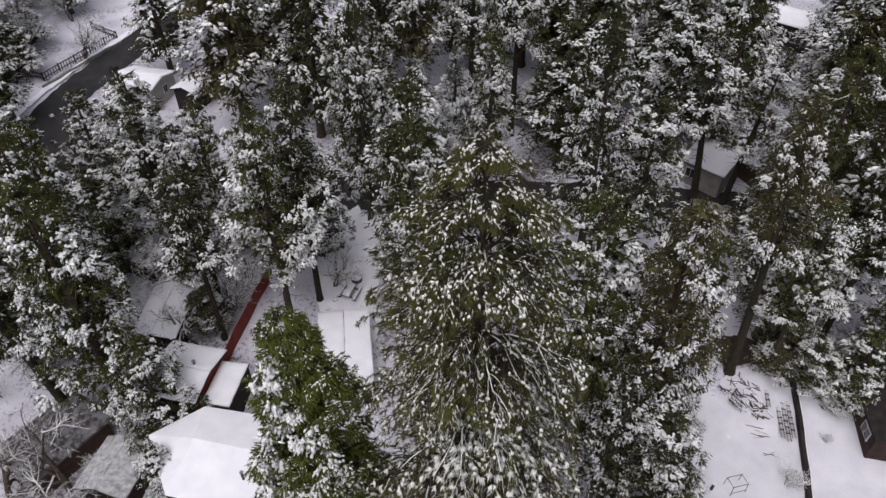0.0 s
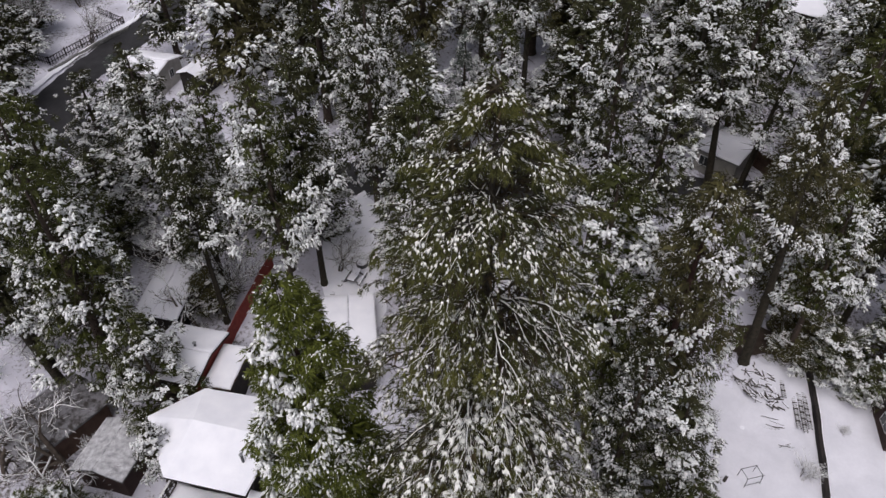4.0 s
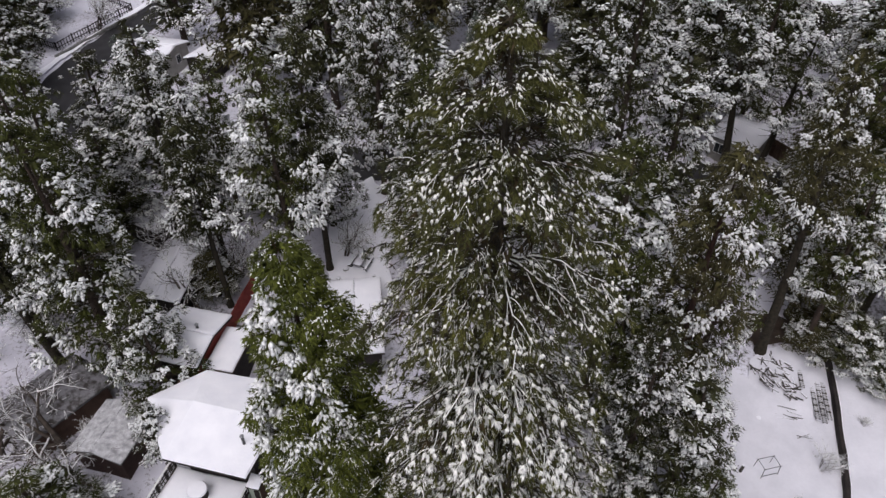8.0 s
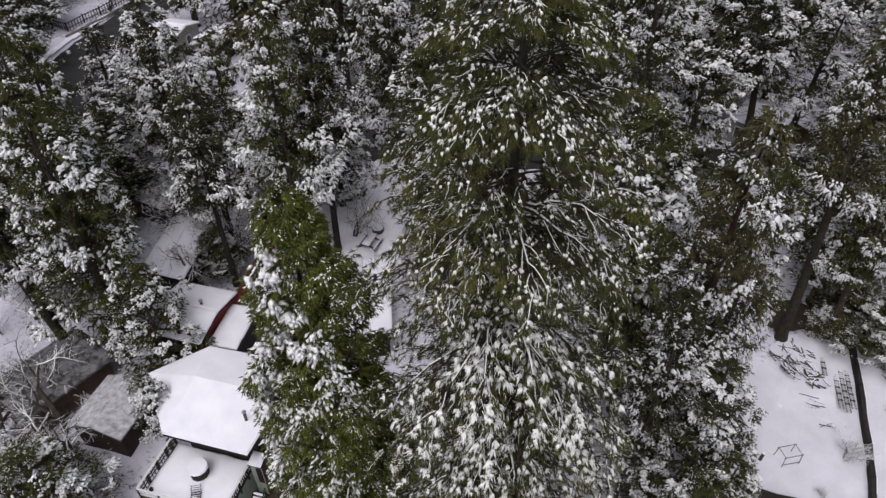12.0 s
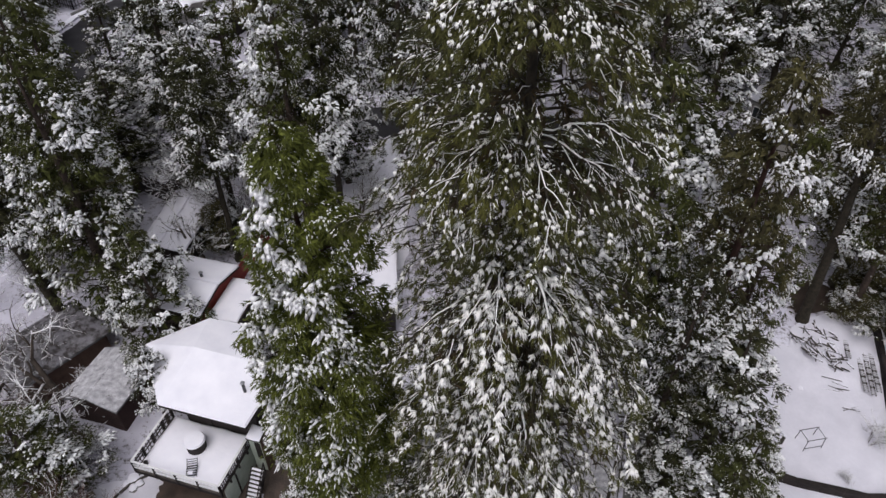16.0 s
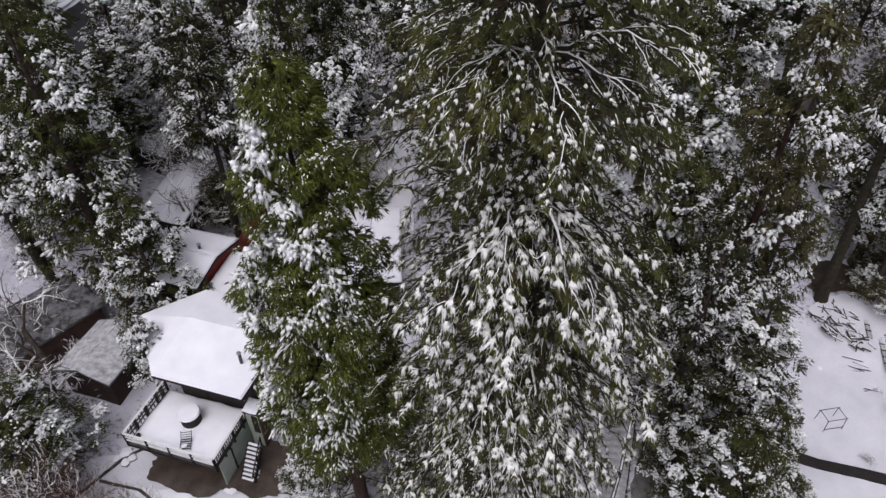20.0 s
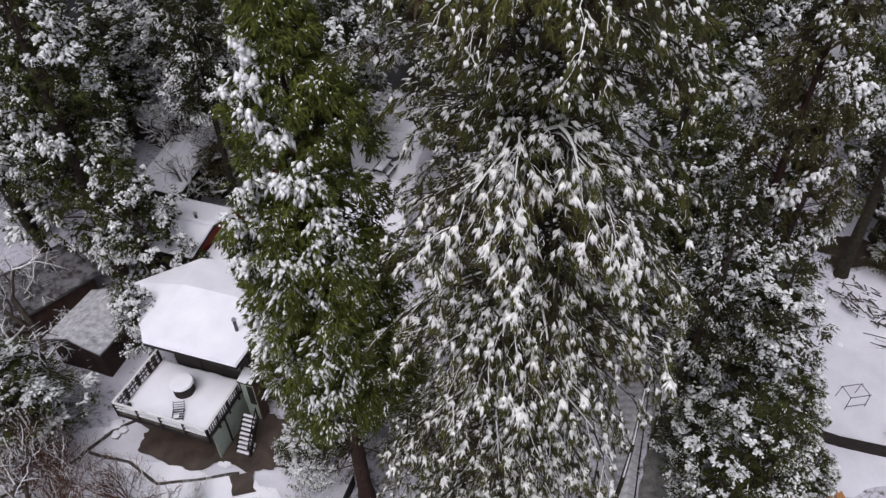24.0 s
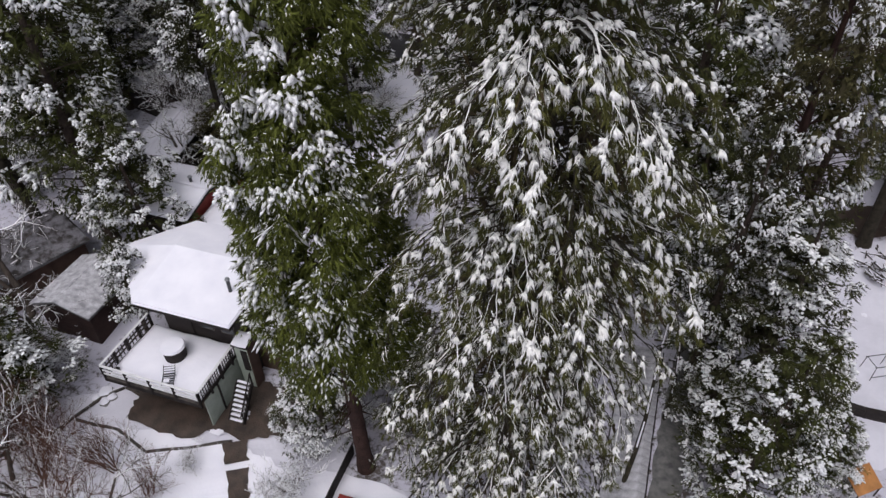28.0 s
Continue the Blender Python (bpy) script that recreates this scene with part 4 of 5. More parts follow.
plant("far_white", 0.6, 56.0, 30.0, 3.4, 160)
plant("open", -21.0, 44.5, 27.0, 3.0, 40)
plant("dusky", -21.2, 41.6, 12.0, 2.5, 140)
plant("open", -25.8, 49.0, 26.0, 3.0, 140)
plant("mossy", 40.5, 54.0, 31.0, 4.6, 20)
plant("low", -8.3, 20.0, 11.5, 2.7, 15)
plant("low", -3.6, 20.6, 8.0, 1.7, 115)
plant("green", -5.6, 23.6, 11.0, 2.6, 215)
plant("dusky", -4.7, 26.6, 8.0, 1.8, 315)
plant("low", 15.6, 21.4, 13.0, 3.0, 290)
plant("low", 17.2, 20.0, 8.0, 2.1, 290)
plant("snowy", -37.0, 38.5, 23.0, 4.4, 95)
plant("green", -39.0, 50.0, 27.0, 4.8, 200)
plant("open", -30.6, 32.8, 28.0, 4.0, 0, (0, -7))
plant("open", -34.0, 36.0, 27.0, 4.0, 120, (0, -7))
plant("young", -20.5, 25.5, 9.8, 1.5, 60)
plant("high_snowy", -15.0, 46.5, 26.5, 3.2, 33)
plant("high_snowy", -21.5, 51.0, 26.0, 3.6, 133)
plant("dusky", 29.6, 43.2, 29.0, 4.0, 12)
plant("dusky", 30.8, 48.5, 30.0, 4.2, 112)
plant("high", 34.5, 40.6, 27.0, 3.4, 212)
plant("dark", 38.5, 37.5, 25.0, 4.0, 312)
plant("mossy", 17.6, 32.0, 25.5, 3.2, 45)
plant("dark", 14.6, 24.4, 20.5, 3.2, 145)
plant("low", 20.0, 44.0, 17.0, 3.0, 191)
plant("dark", -31.5, 48.5, 21.5, 3.6, 77)
plant("snowy", -35.0, 44.5, 21.0, 3.8, 177)
# the wood behind
plant("far", 48.0, 71.5, 32.0, 4.8, 11, group="distant wood")
plant("far", 56.5, 79.0, 34.0, 5.0, 111, group="distant wood")
plant("far", 36.5, 77.5, 33.0, 4.4, 211, group="distant wood")
plant("far_russet", 52.0, 64.5, 31.0, 4.6, 51, group="distant wood")
plant("far", 47.0, 58.0, 31.0, 4.4, 151, group="distant wood")
plant("far", -2.6, 45.2, 33.1, 4.1, 186, group="distant wood")
plant("far", -43.0, 46.0, 26.3, 3.8, 26, group="distant wood")
plant("far", 46.3, 50.0, 25.2, 3.7, 82, group="distant wood")
plant("far_white", 7.3, 48.6, 25.9, 3.7, 288, group="distant wood")
plant("far", -50.5, 52.3, 30.1, 5.1, 278, group="distant wood")
plant("far", -52.0, 59.0, 28.3, 4.8, 216, group="distant wood")
plant("far_white", -57.2, 64.2, 26.5, 3.9, 282, group="distant wood")
plant("far", 13.2, 64.7, 28.4, 4.3, 126, group="distant wood")
plant("far_russet", 45.0, 67.0, 35.0, 3.5, 24, group="distant wood")
plant("far", 51.0, 67.5, 28.2, 4.3, 142, group="distant wood")
plant("far", -9.7, 67.8, 27.6, 4.0, 173, group="distant wood")
plant("far_russet", -24.0, 71.9, 34.8, 4.7, 226, group="distant wood")
plant("far_white", 11.5, 73.0, 27.4, 3.9, 189, group="distant wood")
plant("far", -53.3, 73.0, 30.5, 3.6, 354, group="distant wood")
plant("far_white", -63.6, 73.8, 30.2, 5.1, 77, group="distant wood")
plant("far", 18.4, 74.4, 29.1, 4.9, 153, group="distant wood")
plant("far_russet", 53.5, 75.2, 29.6, 4.0, 257, group="distant wood")
plant("far", 48.4, 75.4, 32.6, 4.2, 237, group="distant wood")
plant("far", -17.8, 76.3, 32.3, 3.5, 222, group="distant wood")
plant("far_white", -8.0, 77.5, 30.9, 3.4, 262, group="distant wood")
plant("far", 34.6, 78.0, 35.5, 3.5, 306, group="distant wood")
plant("far_russet", -3.6, 80.5, 32.6, 3.6, 245, group="distant wood")
plant("far_russet", -25.0, 81.0, 36.0, 3.6, 335, group="distant wood")
plant("far_white", 21.7, 81.2, 32.0, 3.8, 329, group="distant wood")
plant("far_white", -59.4, 81.3, 31.7, 3.8, 177, group="distant wood")
plant("far_russet", 15.3, 81.9, 32.7, 5.0, 28, group="distant wood")
plant("far_white", -13.3, 82.0, 32.6, 4.1, 31, group="distant wood")
plant("far_russet", -20.1, 82.2, 32.0, 4.1, 44, group="distant wood")
plant("far", 50.6, 82.3, 30.9, 3.8, 204, group="distant wood")
plant("far_white", 27.2, 83.7, 29.8, 4.5, 248, group="distant wood")
plant("far_russet", -63.8, 85.3, 35.8, 5.0, 286, group="distant wood")
plant("far", -7.8, 85.6, 36.8, 4.7, 236, group="distant wood")
plant("far_russet", 57.1, 86.1, 33.7, 3.9, 190, group="distant wood")
plant("far_russet", 23.4, 87.8, 37.0, 3.7, 112, group="distant wood")
plant("far", 62.2, 90.4, 37.8, 4.5, 119, group="distant wood")
plant("far", -8.7, 90.9, 36.1, 3.7, 264, group="distant wood")
plant("far", 17.6, 91.1, 30.1, 4.6, 130, group="distant wood")
plant("far_russet", 1.2, 91.4, 36.3, 4.4, 226, group="distant wood")
plant("far_white", 30.3, 92.8, 34.7, 3.8, 175, group="distant wood")


# ---- the house with the deck ----
def frame_at(x, y, z, turn):
    return pose(x, y, z, 0, 0, turn)


house = empty("house", frame_at(-18.65, 23.2, 0, -12.3), "brown wooden house under a thick snow covered roof", "house")
RIDGE = 8.55
part("wall", boxed(0.3, 5.5, 1.2, 7.0, 1.8, 7.75), DARK, house)
part("side_wing", boxed(-2.8, 0.28, 3.6, 6.6, 1.8, 7.2), BROWN, house)
planes = [[(-0.1, -0.1, 7.75), (5.75, -0.1, 7.75), (6.3, 3.9, RIDGE), (0.1, 3.9, RIDGE)], [(0.1, 3.92, RIDGE), (6.3, 3.92, RIDGE), (6.3, 7.4, 7.7), (-1.0, 7.2, 7.6)],
          [(-0.13, -0.1, 7.75), (0.07, 3.9, RIDGE), (-4.0, 4.1, 7.35)], [(0.07, 3.9, RIDGE), (-1.03, 7.2, 7.6), (-4.0, 4.1, 7.35)]]
for pl in planes:
    part("roof", prism(pl, 0.2), DARK, house)
cover = bmesh.new()
for pl in planes:
    cover.faces.new([cover.verts.new((x * 1.0, y, z + 0.15)) for x, y, z in pl])
bmesh.ops.remove_doubles(cover, verts=cover.verts, dist=0.06)
edges = [e for e in cover.edges if e.is_boundary]
skirt = bmesh.ops.extrude_edge_only(cover, edges=edges)
for v in [g for g in skirt["geom"] if isinstance(g, bmesh.types.BMVert)]:
    v.co.z -= 0.14
bmesh.ops.bevel(cover, geom=edges, offset=0.07, segments=2, affect="EDGES")
part("roof_snow", cover, SNOW, house, "smooth thick white snow")
vent = part("chimney_pipe", bar((4.75, 1.9, 8.3), (4.75, 1.9, 9.15), 0.1, sides=12), METAL, house, "dark metal stove pipe")
part("cap", bar((4.75, 1.9, 9.15), (4.75, 1.9, 9.28), 0.15, 0.08, sides=12), GALV, vent)
part("door", boxed(1.2, 2.1, 1.14, 1.2, 4.8, 6.8), DARK, house)
for x in (2.7, 4.0):
    w = part("window", boxed(x, x + 0.9, 1.15, 1.2, 5.6, 6.8), LOG, house)
    part("pane", boxed(x + 0.07, x + 0.83, 1.13, 1.15, 5.67, 6.73), GLASS, w)
part("lower_wall", boxed(0.3, 4.93, -1.05, 1.195, 1.8, 4.4), DARK, house)
part("side_screen", boxed(4.934, 5.0, -2.5, 1.195, 1.8, 4.4), PALE_GREEN, house, "pale green boarding under the deck")
part("annex", boxed(5.2, 6.0, 0.4, 1.15, 3.95, 5.85), PALE_GREEN, house, "pale green entrance porch")
part("annex_base", boxed(5.2, 6.0, 0.45, 1.15, 1.9, 3.94), PALE_GREEN, house)
part("wing_wall", boxed(5.52, 6.9, 1.95, 5.4, 1.8, 6.05), BROWN, house)
wing_roof = [(5.5, 1.8, 6.1), (7.1, 1.8, 5.95), (7.1, 5.6, 5.95), (5.5, 5.6, 6.1)]
part("wing_roof", prism(wing_roof, 0.12), DARK, house)
part("wing_snow", snow_pad(wing_roof, 0.13, 0.4, 0.05, 6), SNOW, house, "white snow")
lean_to = [(5.15, 0.25, 5.95), (6.1, 0.25, 5.95), (6.1, 1.2, 6.1), (5.15, 1.2, 6.1)]
part("annex_roof", prism(lean_to, 0.12), DARK, house)
part("annex_snow", snow_pad(lean_to, 0.12, 0.4), SNOW, house, "white snow")
part("annex_side", boxed(6.003, 6.06, 0.4, 1.15, 1.9, 5.75), BROWN, house, "reddish brown side boards")
part("annex_door", boxed(5.6, 5.95, 0.34, 0.4, 3.96, 5.5), DARK, house)

deck = empty("deck", frame_at(-18.65, 23.2, 0, -12.3), "raised wooden deck with white rails, covered in snow", "deck")
DX0, DX1, DY0, DY1, DZ = -0.75, 5.1, -2.9, 1.1, 4.75
for i in range(int((DX1 - DX0) / 0.3)):
    part("plank", boxed(DX0 + i * 0.3, DX0 + i * 0.3 + 0.285, DY0, DY1, DZ - 0.06, DZ), LOG, deck)
part("snow", snow_pad([(DX0 + 0.12, DY0 + 0.12, DZ), (DX1 - 0.12, DY0 + 0.12, DZ), (DX1 - 0.12, DY1, DZ), (DX0 + 0.12, DY1, DZ)], 0.13, 0.5, 0.08, 4), SNOW, deck, "even white snow")
for y in (DY0 + 0.04, DY1 - 0.1):
    part("joist", boxed(DX0, DX1, y - 0.06, y + 0.06, DZ - 0.3, DZ - 0.065), DARK, deck)
for a, b in (((DX0, DY0), (DX1, DY0)), ((DX0, DY0), (DX0, DY1)), ((DX1, DY0), (DX1, DY1))):
    for h, w in ((0.95, 0.13), (0.62, 0.09), (0.34, 0.09)):
        if a[0] == DX1 and h != 0.95:
            continue
        part("rail", beam((*a, DZ + h), (*b, DZ + h), 0.05 if h < 0.9 else 0.13, 0.1 if h < 0.9 else 0.05), WHITE if h > 0.9 or a[1] == b[1] else LOG, deck)
    n = 5
    for i in range(n):
        x, y = a[0] + (b[0] - a[0]) * i / (n - 1), a[1] + (b[1] - a[1]) * i / (n - 1)
        part("post", boxed(x - 0.05, x + 0.05, y - 0.05, y + 0.05, DZ - 0.28, DZ + 0.92), DARK, deck)
for i in range(22):
    y = DY0 + 0.1 + (DY1 - DY0 - 0.2) * i / 21
    part("baluster", boxed(DX1 - 0.02, DX1 + 0.02, y - 0.025, y + 0.025, DZ + 0.05, DZ + 0.92), DARK, deck)
for h in (0.32, 0.52, 0.72):
    part("lattice_bar", beam((DX1, DY0 + 0.05, DZ + h), (DX1, DY1, DZ + h), 0.03, 0.03), DARK, deck)
part("lower_rail", beam((DX1, DY0, DZ + 0.12), (DX1, DY1, DZ + 0.12), 0.06, 0.08), DARK, deck)
for i in range(16):
    y = DY0 + 0.1 + (DY1 - DY0 - 0.2) * i / 15
    part("baluster", boxed(DX0 - 0.02, DX0 + 0.02, y - 0.025, y + 0.025, DZ + 0.05, DZ + 0.92), LOG, deck)
for x in (DX0 + 0.4, 2.2, DX1 - 0.3):
    part("support", boxed(x - 0.08, x + 0.08, DY0 + 1.5, DY0 + 1.66, 1.8, DZ - 0.3), DARK, deck)
part("cross_beam", boxed(DX0 + 0.1, DX1 - 0.1, DY0 + 1.45, DY0 + 1.71, DZ - 0.3, DZ - 0.07), DARK, deck)
part("post_under_deck", boxed(DX1 - 0.1, DX1 - 0.02, -1.38, -1.3, 2.0, DZ - 0.3), DARK, deck)

stairs = empty("stairs", frame_at(-18.65, 23.2, 0, -12.3), "wooden outdoor stairs with snow on every tread", "stairs")
for i in range(9):
    y, z = -0.45 - i * 0.17, 3.95 - i * 0.2
    tread = part("tread", boxed(5.55, 6.4, y - 0.12, y + 0.1, z - 0.05, z), LOG, stairs)
    part("snow", boxed(5.59, 6.36, y - 0.10, y + 0.05, z + 0.003, z + 0.06, bevel=0.02), SNOW, tread)
for x in (5.52, 6.43):
    part("stringer", beam((x, -0.35, 3.95), (x, -2.0, 2.05), 0.05, 0.24), DARK, stairs)
for k in range(3):
    y = -0.45 - k * 0.7
    part("rail_post", boxed(6.46, 6.53, y - 0.035, y + 0.035, 3.85 + (y + 0.45) * 1.17, 4.85 + (y + 0.45) * 1.17), DARK, stairs)
part("rail", beam((6.495, -0.4, 4.9), (6.495, -2.0, 3.05), 0.06, 0.06), DARK, stairs)
for k in range(10):
    y = -0.5 - k * 0.15
    part("baluster", boxed(6.48, 6.51, y - 0.015, y + 0.015, 4.0 + (y + 0.45) * 1.17, 4.82 + (y + 0.45) * 1.17), DARK, stairs)


def on_deck(x, y, turn=0.0):
    return frame_at(-18.65, 23.2, 0, -12.3) @ pose(x, y, DZ + 0.1, 0, 0, turn)


table = empty("patio_table", on_deck(2.05, -0.55), "round dark patio table topped with a thick cap of snow", "table")
part("tabletop", bar((0, 0, 0.72), (0, 0, 0.78), 0.64, sides=28), METAL, table)
part("apron", bar((0, 0, -0.06), (0, 0, 0.72), 0.58, 0.6, sides=28), DARK, table)
part("base", bar((0, 0, -0.08), (0, 0, 0.25), 0.3, 0.2, sides=16), DARK, table)
cap = bar((0, 0, 0.78), (0, 0, 0.9), 0.67, 0.6, sides=28)
part("snow", cap, SNOW, table, "smooth white cap of snow")
chair = empty("deck_chair", on_deck(2.7, -2.15, 25), "low metal lounge chair half buried in snow", "chair")
for dx in (-0.3, 0.3):
    part("side_rail", bar((dx, -0.35, 0.12), (dx, 0.35, 0.2), 0.02), METAL, chair)
    part("leg", bar((dx, -0.3, -0.08), (dx, -0.3, 0.13), 0.02), METAL, chair)
    part("leg", bar((dx, 0.3, -0.08), (dx, 0.3, 0.2), 0.02), METAL, chair)
    part("back_post", bar((dx, 0.35, 0.2), (dx, 0.72, 0.46), 0.02), METAL, chair)
for i in range(5):
    part("slat", boxed(-0.3, 0.3, -0.33 + i * 0.15, -0.26 + i * 0.15, 0.15 + i * 0.015, 0.175 + i * 0.015), METAL, chair)
for i in range(3):
    part("back_slat", bar((-0.3, 0.45 + i * 0.1, 0.27 + i * 0.075), (0.3, 0.45 + i * 0.1, 0.27 + i * 0.075), 0.02), METAL, chair)
part("snow", boxed(-0.2, 0.1, -0.25, 0.0, 0.2, 0.24, bevel=0.015), SNOW, chair)
pot = empty("flower_pot", on_deck(-0.3, -2.4), "small dark plant pot on the snowy deck", "pot")
part("pot", bar((0, 0, -0.08), (0, 0, 0.2), 0.1, 0.14, sides=12), DARK, pot)
tub = empty("wooden_tub", frame_at(-10.35, 22.0, ground_z(-10.35, 22.0), 0), "round tub filled with snow beside the stairs", "tub")
part("tub", bar((0, 0, 0), (0, 0, 0.5), 0.42, 0.48, sides=18), STONE, tub)
part("snow", bar((0, 0, 0.5), (0, 0, 0.58), 0.46, 0.4, sides=18), SNOW, tub)


# ---- other buildings ----
def building(name, label, x, y, turn, w, d, h, wall_mat, roof_mat, pitch=0.3, eave=0.3, ridge="x", snow=True, windows=(), thick=0.16, z=None, deep=0.6, cover=None):
    """A gabled building; x, y is its middle. windows: (side, along, up, width, height)."""
    g = ground_z(x, y) if z is None else z
    ob = empty(name, frame_at(x, y, g, turn), label, "house" if "shed" not in name else "shed")
    bm = boxed(-w / 2, w / 2, -d / 2, d / 2, -deep, h)
    half = (d if ridge == "x" else w) / 2
    up = half * pitch
    if ridge == "x":
        for s in (-1, 1):
            vs = [bm.verts.new(p) for p in ((s * w / 2, -d / 2, h), (s * w / 2, d / 2, h), (s * w / 2, 0, h + up))]
            bm.faces.new(vs)
    else:
        for s in (-1, 1):
            vs = [bm.verts.new(p) for p in ((-w / 2, s * d / 2, h), (w / 2, s * d / 2, h), (0, s * d / 2, h + up))]
            bm.faces.new(vs)
    body = part("wall", bm, wall_mat, ob)
    e = eave
    for s in (-1, 1):
        if ridge == "x":
            pl = [(-w / 2 - e, s * 0.01, h + up + 0.12), (w / 2 + e, s * 0.01, h + up + 0.12), (w / 2 + e, s * (half + e), h - e * pitch + 0.12), (-w / 2 - e, s * (half + e), h - e * pitch + 0.12)]
        else:
            pl = [(s * 0.01, -d / 2 - e, h + up + 0.12), (s * 0.01, d / 2 + e, h + up + 0.12), (s * (half + e), d / 2 + e, h - e * pitch + 0.12), (s * (half + e), -d / 2 - e, h - e * pitch + 0.12)]
        slab = part("roof", prism(pl, 0.14), roof_mat, ob)
        if snow:
            part("snow", snow_pad(pl, thick, 0.5, 0.05, len(name) + s), cover or SNOW, slab, "white snow")
    for side, along, upw, ww, wh in windows:
        m = {"front": pose(along, -d / 2, upw), "right": pose(w / 2, along, upw, 0, 0, 90), "left": pose(-w / 2, along, upw, 0, 0, -90)}[side]
        win = part("window", boxed(-ww / 2, ww / 2, -0.06, 0.02, -wh / 2, wh / 2), WHITE, ob, at=m)
        part("pane", boxed(-ww / 2 + 0.08, -0.03, -0.075, -0.058, -wh / 2 + 0.08, wh / 2 - 0.08), GLASS, win)
        part("pane", boxed(0.03, ww / 2 - 0.08, -0.075, -0.058, -wh / 2 + 0.08, wh / 2 - 0.08), GLASS, win)
    return ob


back_house = empty("house", frame_at(-21.0, 34.4, 0, -12.3), "low house with a snowy roof and a red gable end", "house")
part("wall", boxed(-2.2, 2.0, -2.4, 2.4, 2.5, 6.7), DARK, back_house)
part("gable_end", boxed(2.003, 2.06, -2.4, 2.4, 2.5, 6.9), RED, back_house, "dark red boards")
for s, pl in ((0, [(-2.6, -2.8, 6.9), (2.4, -2.8, 6.9), (2.4, 0, 7.5), (-2.6, 0, 7.5)]), (1, [(-2.6, 0.02, 7.5), (2.4, 0.02, 7.5), (2.4, 2.8, 6.9), (-2.6, 2.8, 6.9)])):
    slab = part("roof", prism(pl, 0.16), DARK, back_house)
    part("snow", snow_pad(pl, 0.14, 0.5, 0.04, 20 + s), SNOW, slab, "white snow")
pipe = part("vent_pipe", bar((0.8, 0.4, 7.3), (0.8, 0.4, 7.95), 0.1, sides=10), METAL, back_house)
part("cap", bar((0.8, 0.4, 7.95), (0.8, 0.4, 8.05), 0.17, 0.1, sides=10), GALV, pipe)

trailer = empty("shed", frame_at(-17.7, 33.8, 0, -8), "long flat topped shed with tracks in its snow", "shed")
part("wall", boxed(-1.1, 1.1, -2.1, 2.1, 2.6, 6.0), DARK, trailer)
part("roof", boxed(-1.2, 1.2, -2.2, 2.2, 6.0, 6.12), BROWN, trailer)
part("snow", snow_pad([(-1.18, -2.18, 6.12), (1.18, -2.18, 6.12), (1.18, 2.18, 6.12), (-1.18, 2.18, 6.12)], 0.12, 0.4, 0.05, 9), SNOW, trailer, "snow with faint tracks")

fence = empty("red_fence", Matrix(), "long red painted board fence through the snow", "fence")
fa, fb = Vector((-19.6, 35.2, 0)), Vector((-16.9, 47.0, 0))
nb = 40
for i in range(nb):
    p, q = fa.lerp(fb, i / nb), fa.lerp(fb, (i + 0.93) / nb)
    g = ground_z(p.x, p.y)
    bmf = bmesh.new()
    d = (q - p).normalized()
    n = Vector((-d.y, d.x, 0)) * 0.03
    vs = [bmf.verts.new((*(c + o).xy, g + h)) for h in (-0.2, 1.7) for c, o in ((p, n), (q, n), (q, -n), (p, -n))]
    for f in ((0, 1, 2, 3), (4, 5, 6, 7), (0, 1, 5, 4), (1, 2, 6, 5), (2, 3, 7, 6), (3, 0, 4, 7)):
        bmf.faces.new([vs[k] for k in f])
    part("board", bmf, RED, fence)

building("cabin", "small cabin with a snow covered roof among bare trees", -24.7, 41.9, -2, 3.4, 7.4, 2.4, DARK, DARK, 0.25, ridge="y")
building("cabin", "small dark cabin behind the bare trees, roof deep in snow", -28.9, 49.4, -25, 4.6, 4.0, 2.2, DARK, DARK, 0.25, ridge="x")
building("carport_house", "low building with a wide white snowy roof", -8.4, 37.6, 8, 4.0, 8.0, 2.3, DARK, DARK, 0.03, ridge="y", deep=1.0)
grey_house = building("brown_house", "brown house with thin wet snow on its shingle roof", -30.4, 29.6, -33, 4.6, 6.4, 2.3, BROWN, SHINGLE, 0.35, ridge="y", thick=0.03, cover=WET_SNOW)
building("shed", "small brown shed with a grey snowy roof", -24.5, 27.0, -12.3, 3.7, 4.0, 2.4, MAROON_BROWN, SHINGLE, 0.36, ridge="y", thick=0.05, cover=THIN_SNOW)
building("grey_house", "grey gabled house with snow on its roof", 30.4, 62.9, -44, 4.6, 5.6, 2.6, GREY_WALL, SHINGLE, 0.3, ridge="x", windows=(("front", -1.2, 1.4, 1.2, 1.2),))
garage = building("white_roofed_house", "beige house with a white snowy roof beside the lane", -38.3, 78.2, -14, 5.6, 5.2, 2.7, BEIGE, BEIGE, 0.22, ridge="x", windows=(("front", 2.0, 1.7, 0.9, 1.2), ("right", 0.3, 1.6, 0.9, 1.1)))
building("small_garage", "small dark garage with a hipped snowy roof", -31.6, 77.2, -22, 3.0, 3.8, 2.6, DARK, DARK, 0.3, ridge="y")
building("red_cabin", "dark red cabin with a white framed window", 6.5, 73.6, 3, 3.2, 3.6, 2.3, MAROON, DARK, 0.35, ridge="y", windows=(("front", 0.1, 1.4, 1.0, 1.1),))
building("dark_house", "dark house with a snowy roof and porch", 50.0, 92.5, -42, 9.5, 6.0, 3.2, DARK, DARK, 0.3, ridge="x", windows=(("front", -1.5, 1.6, 1.6, 1.2), ("front", 1.5, 1.6, 1.6, 1.2)))
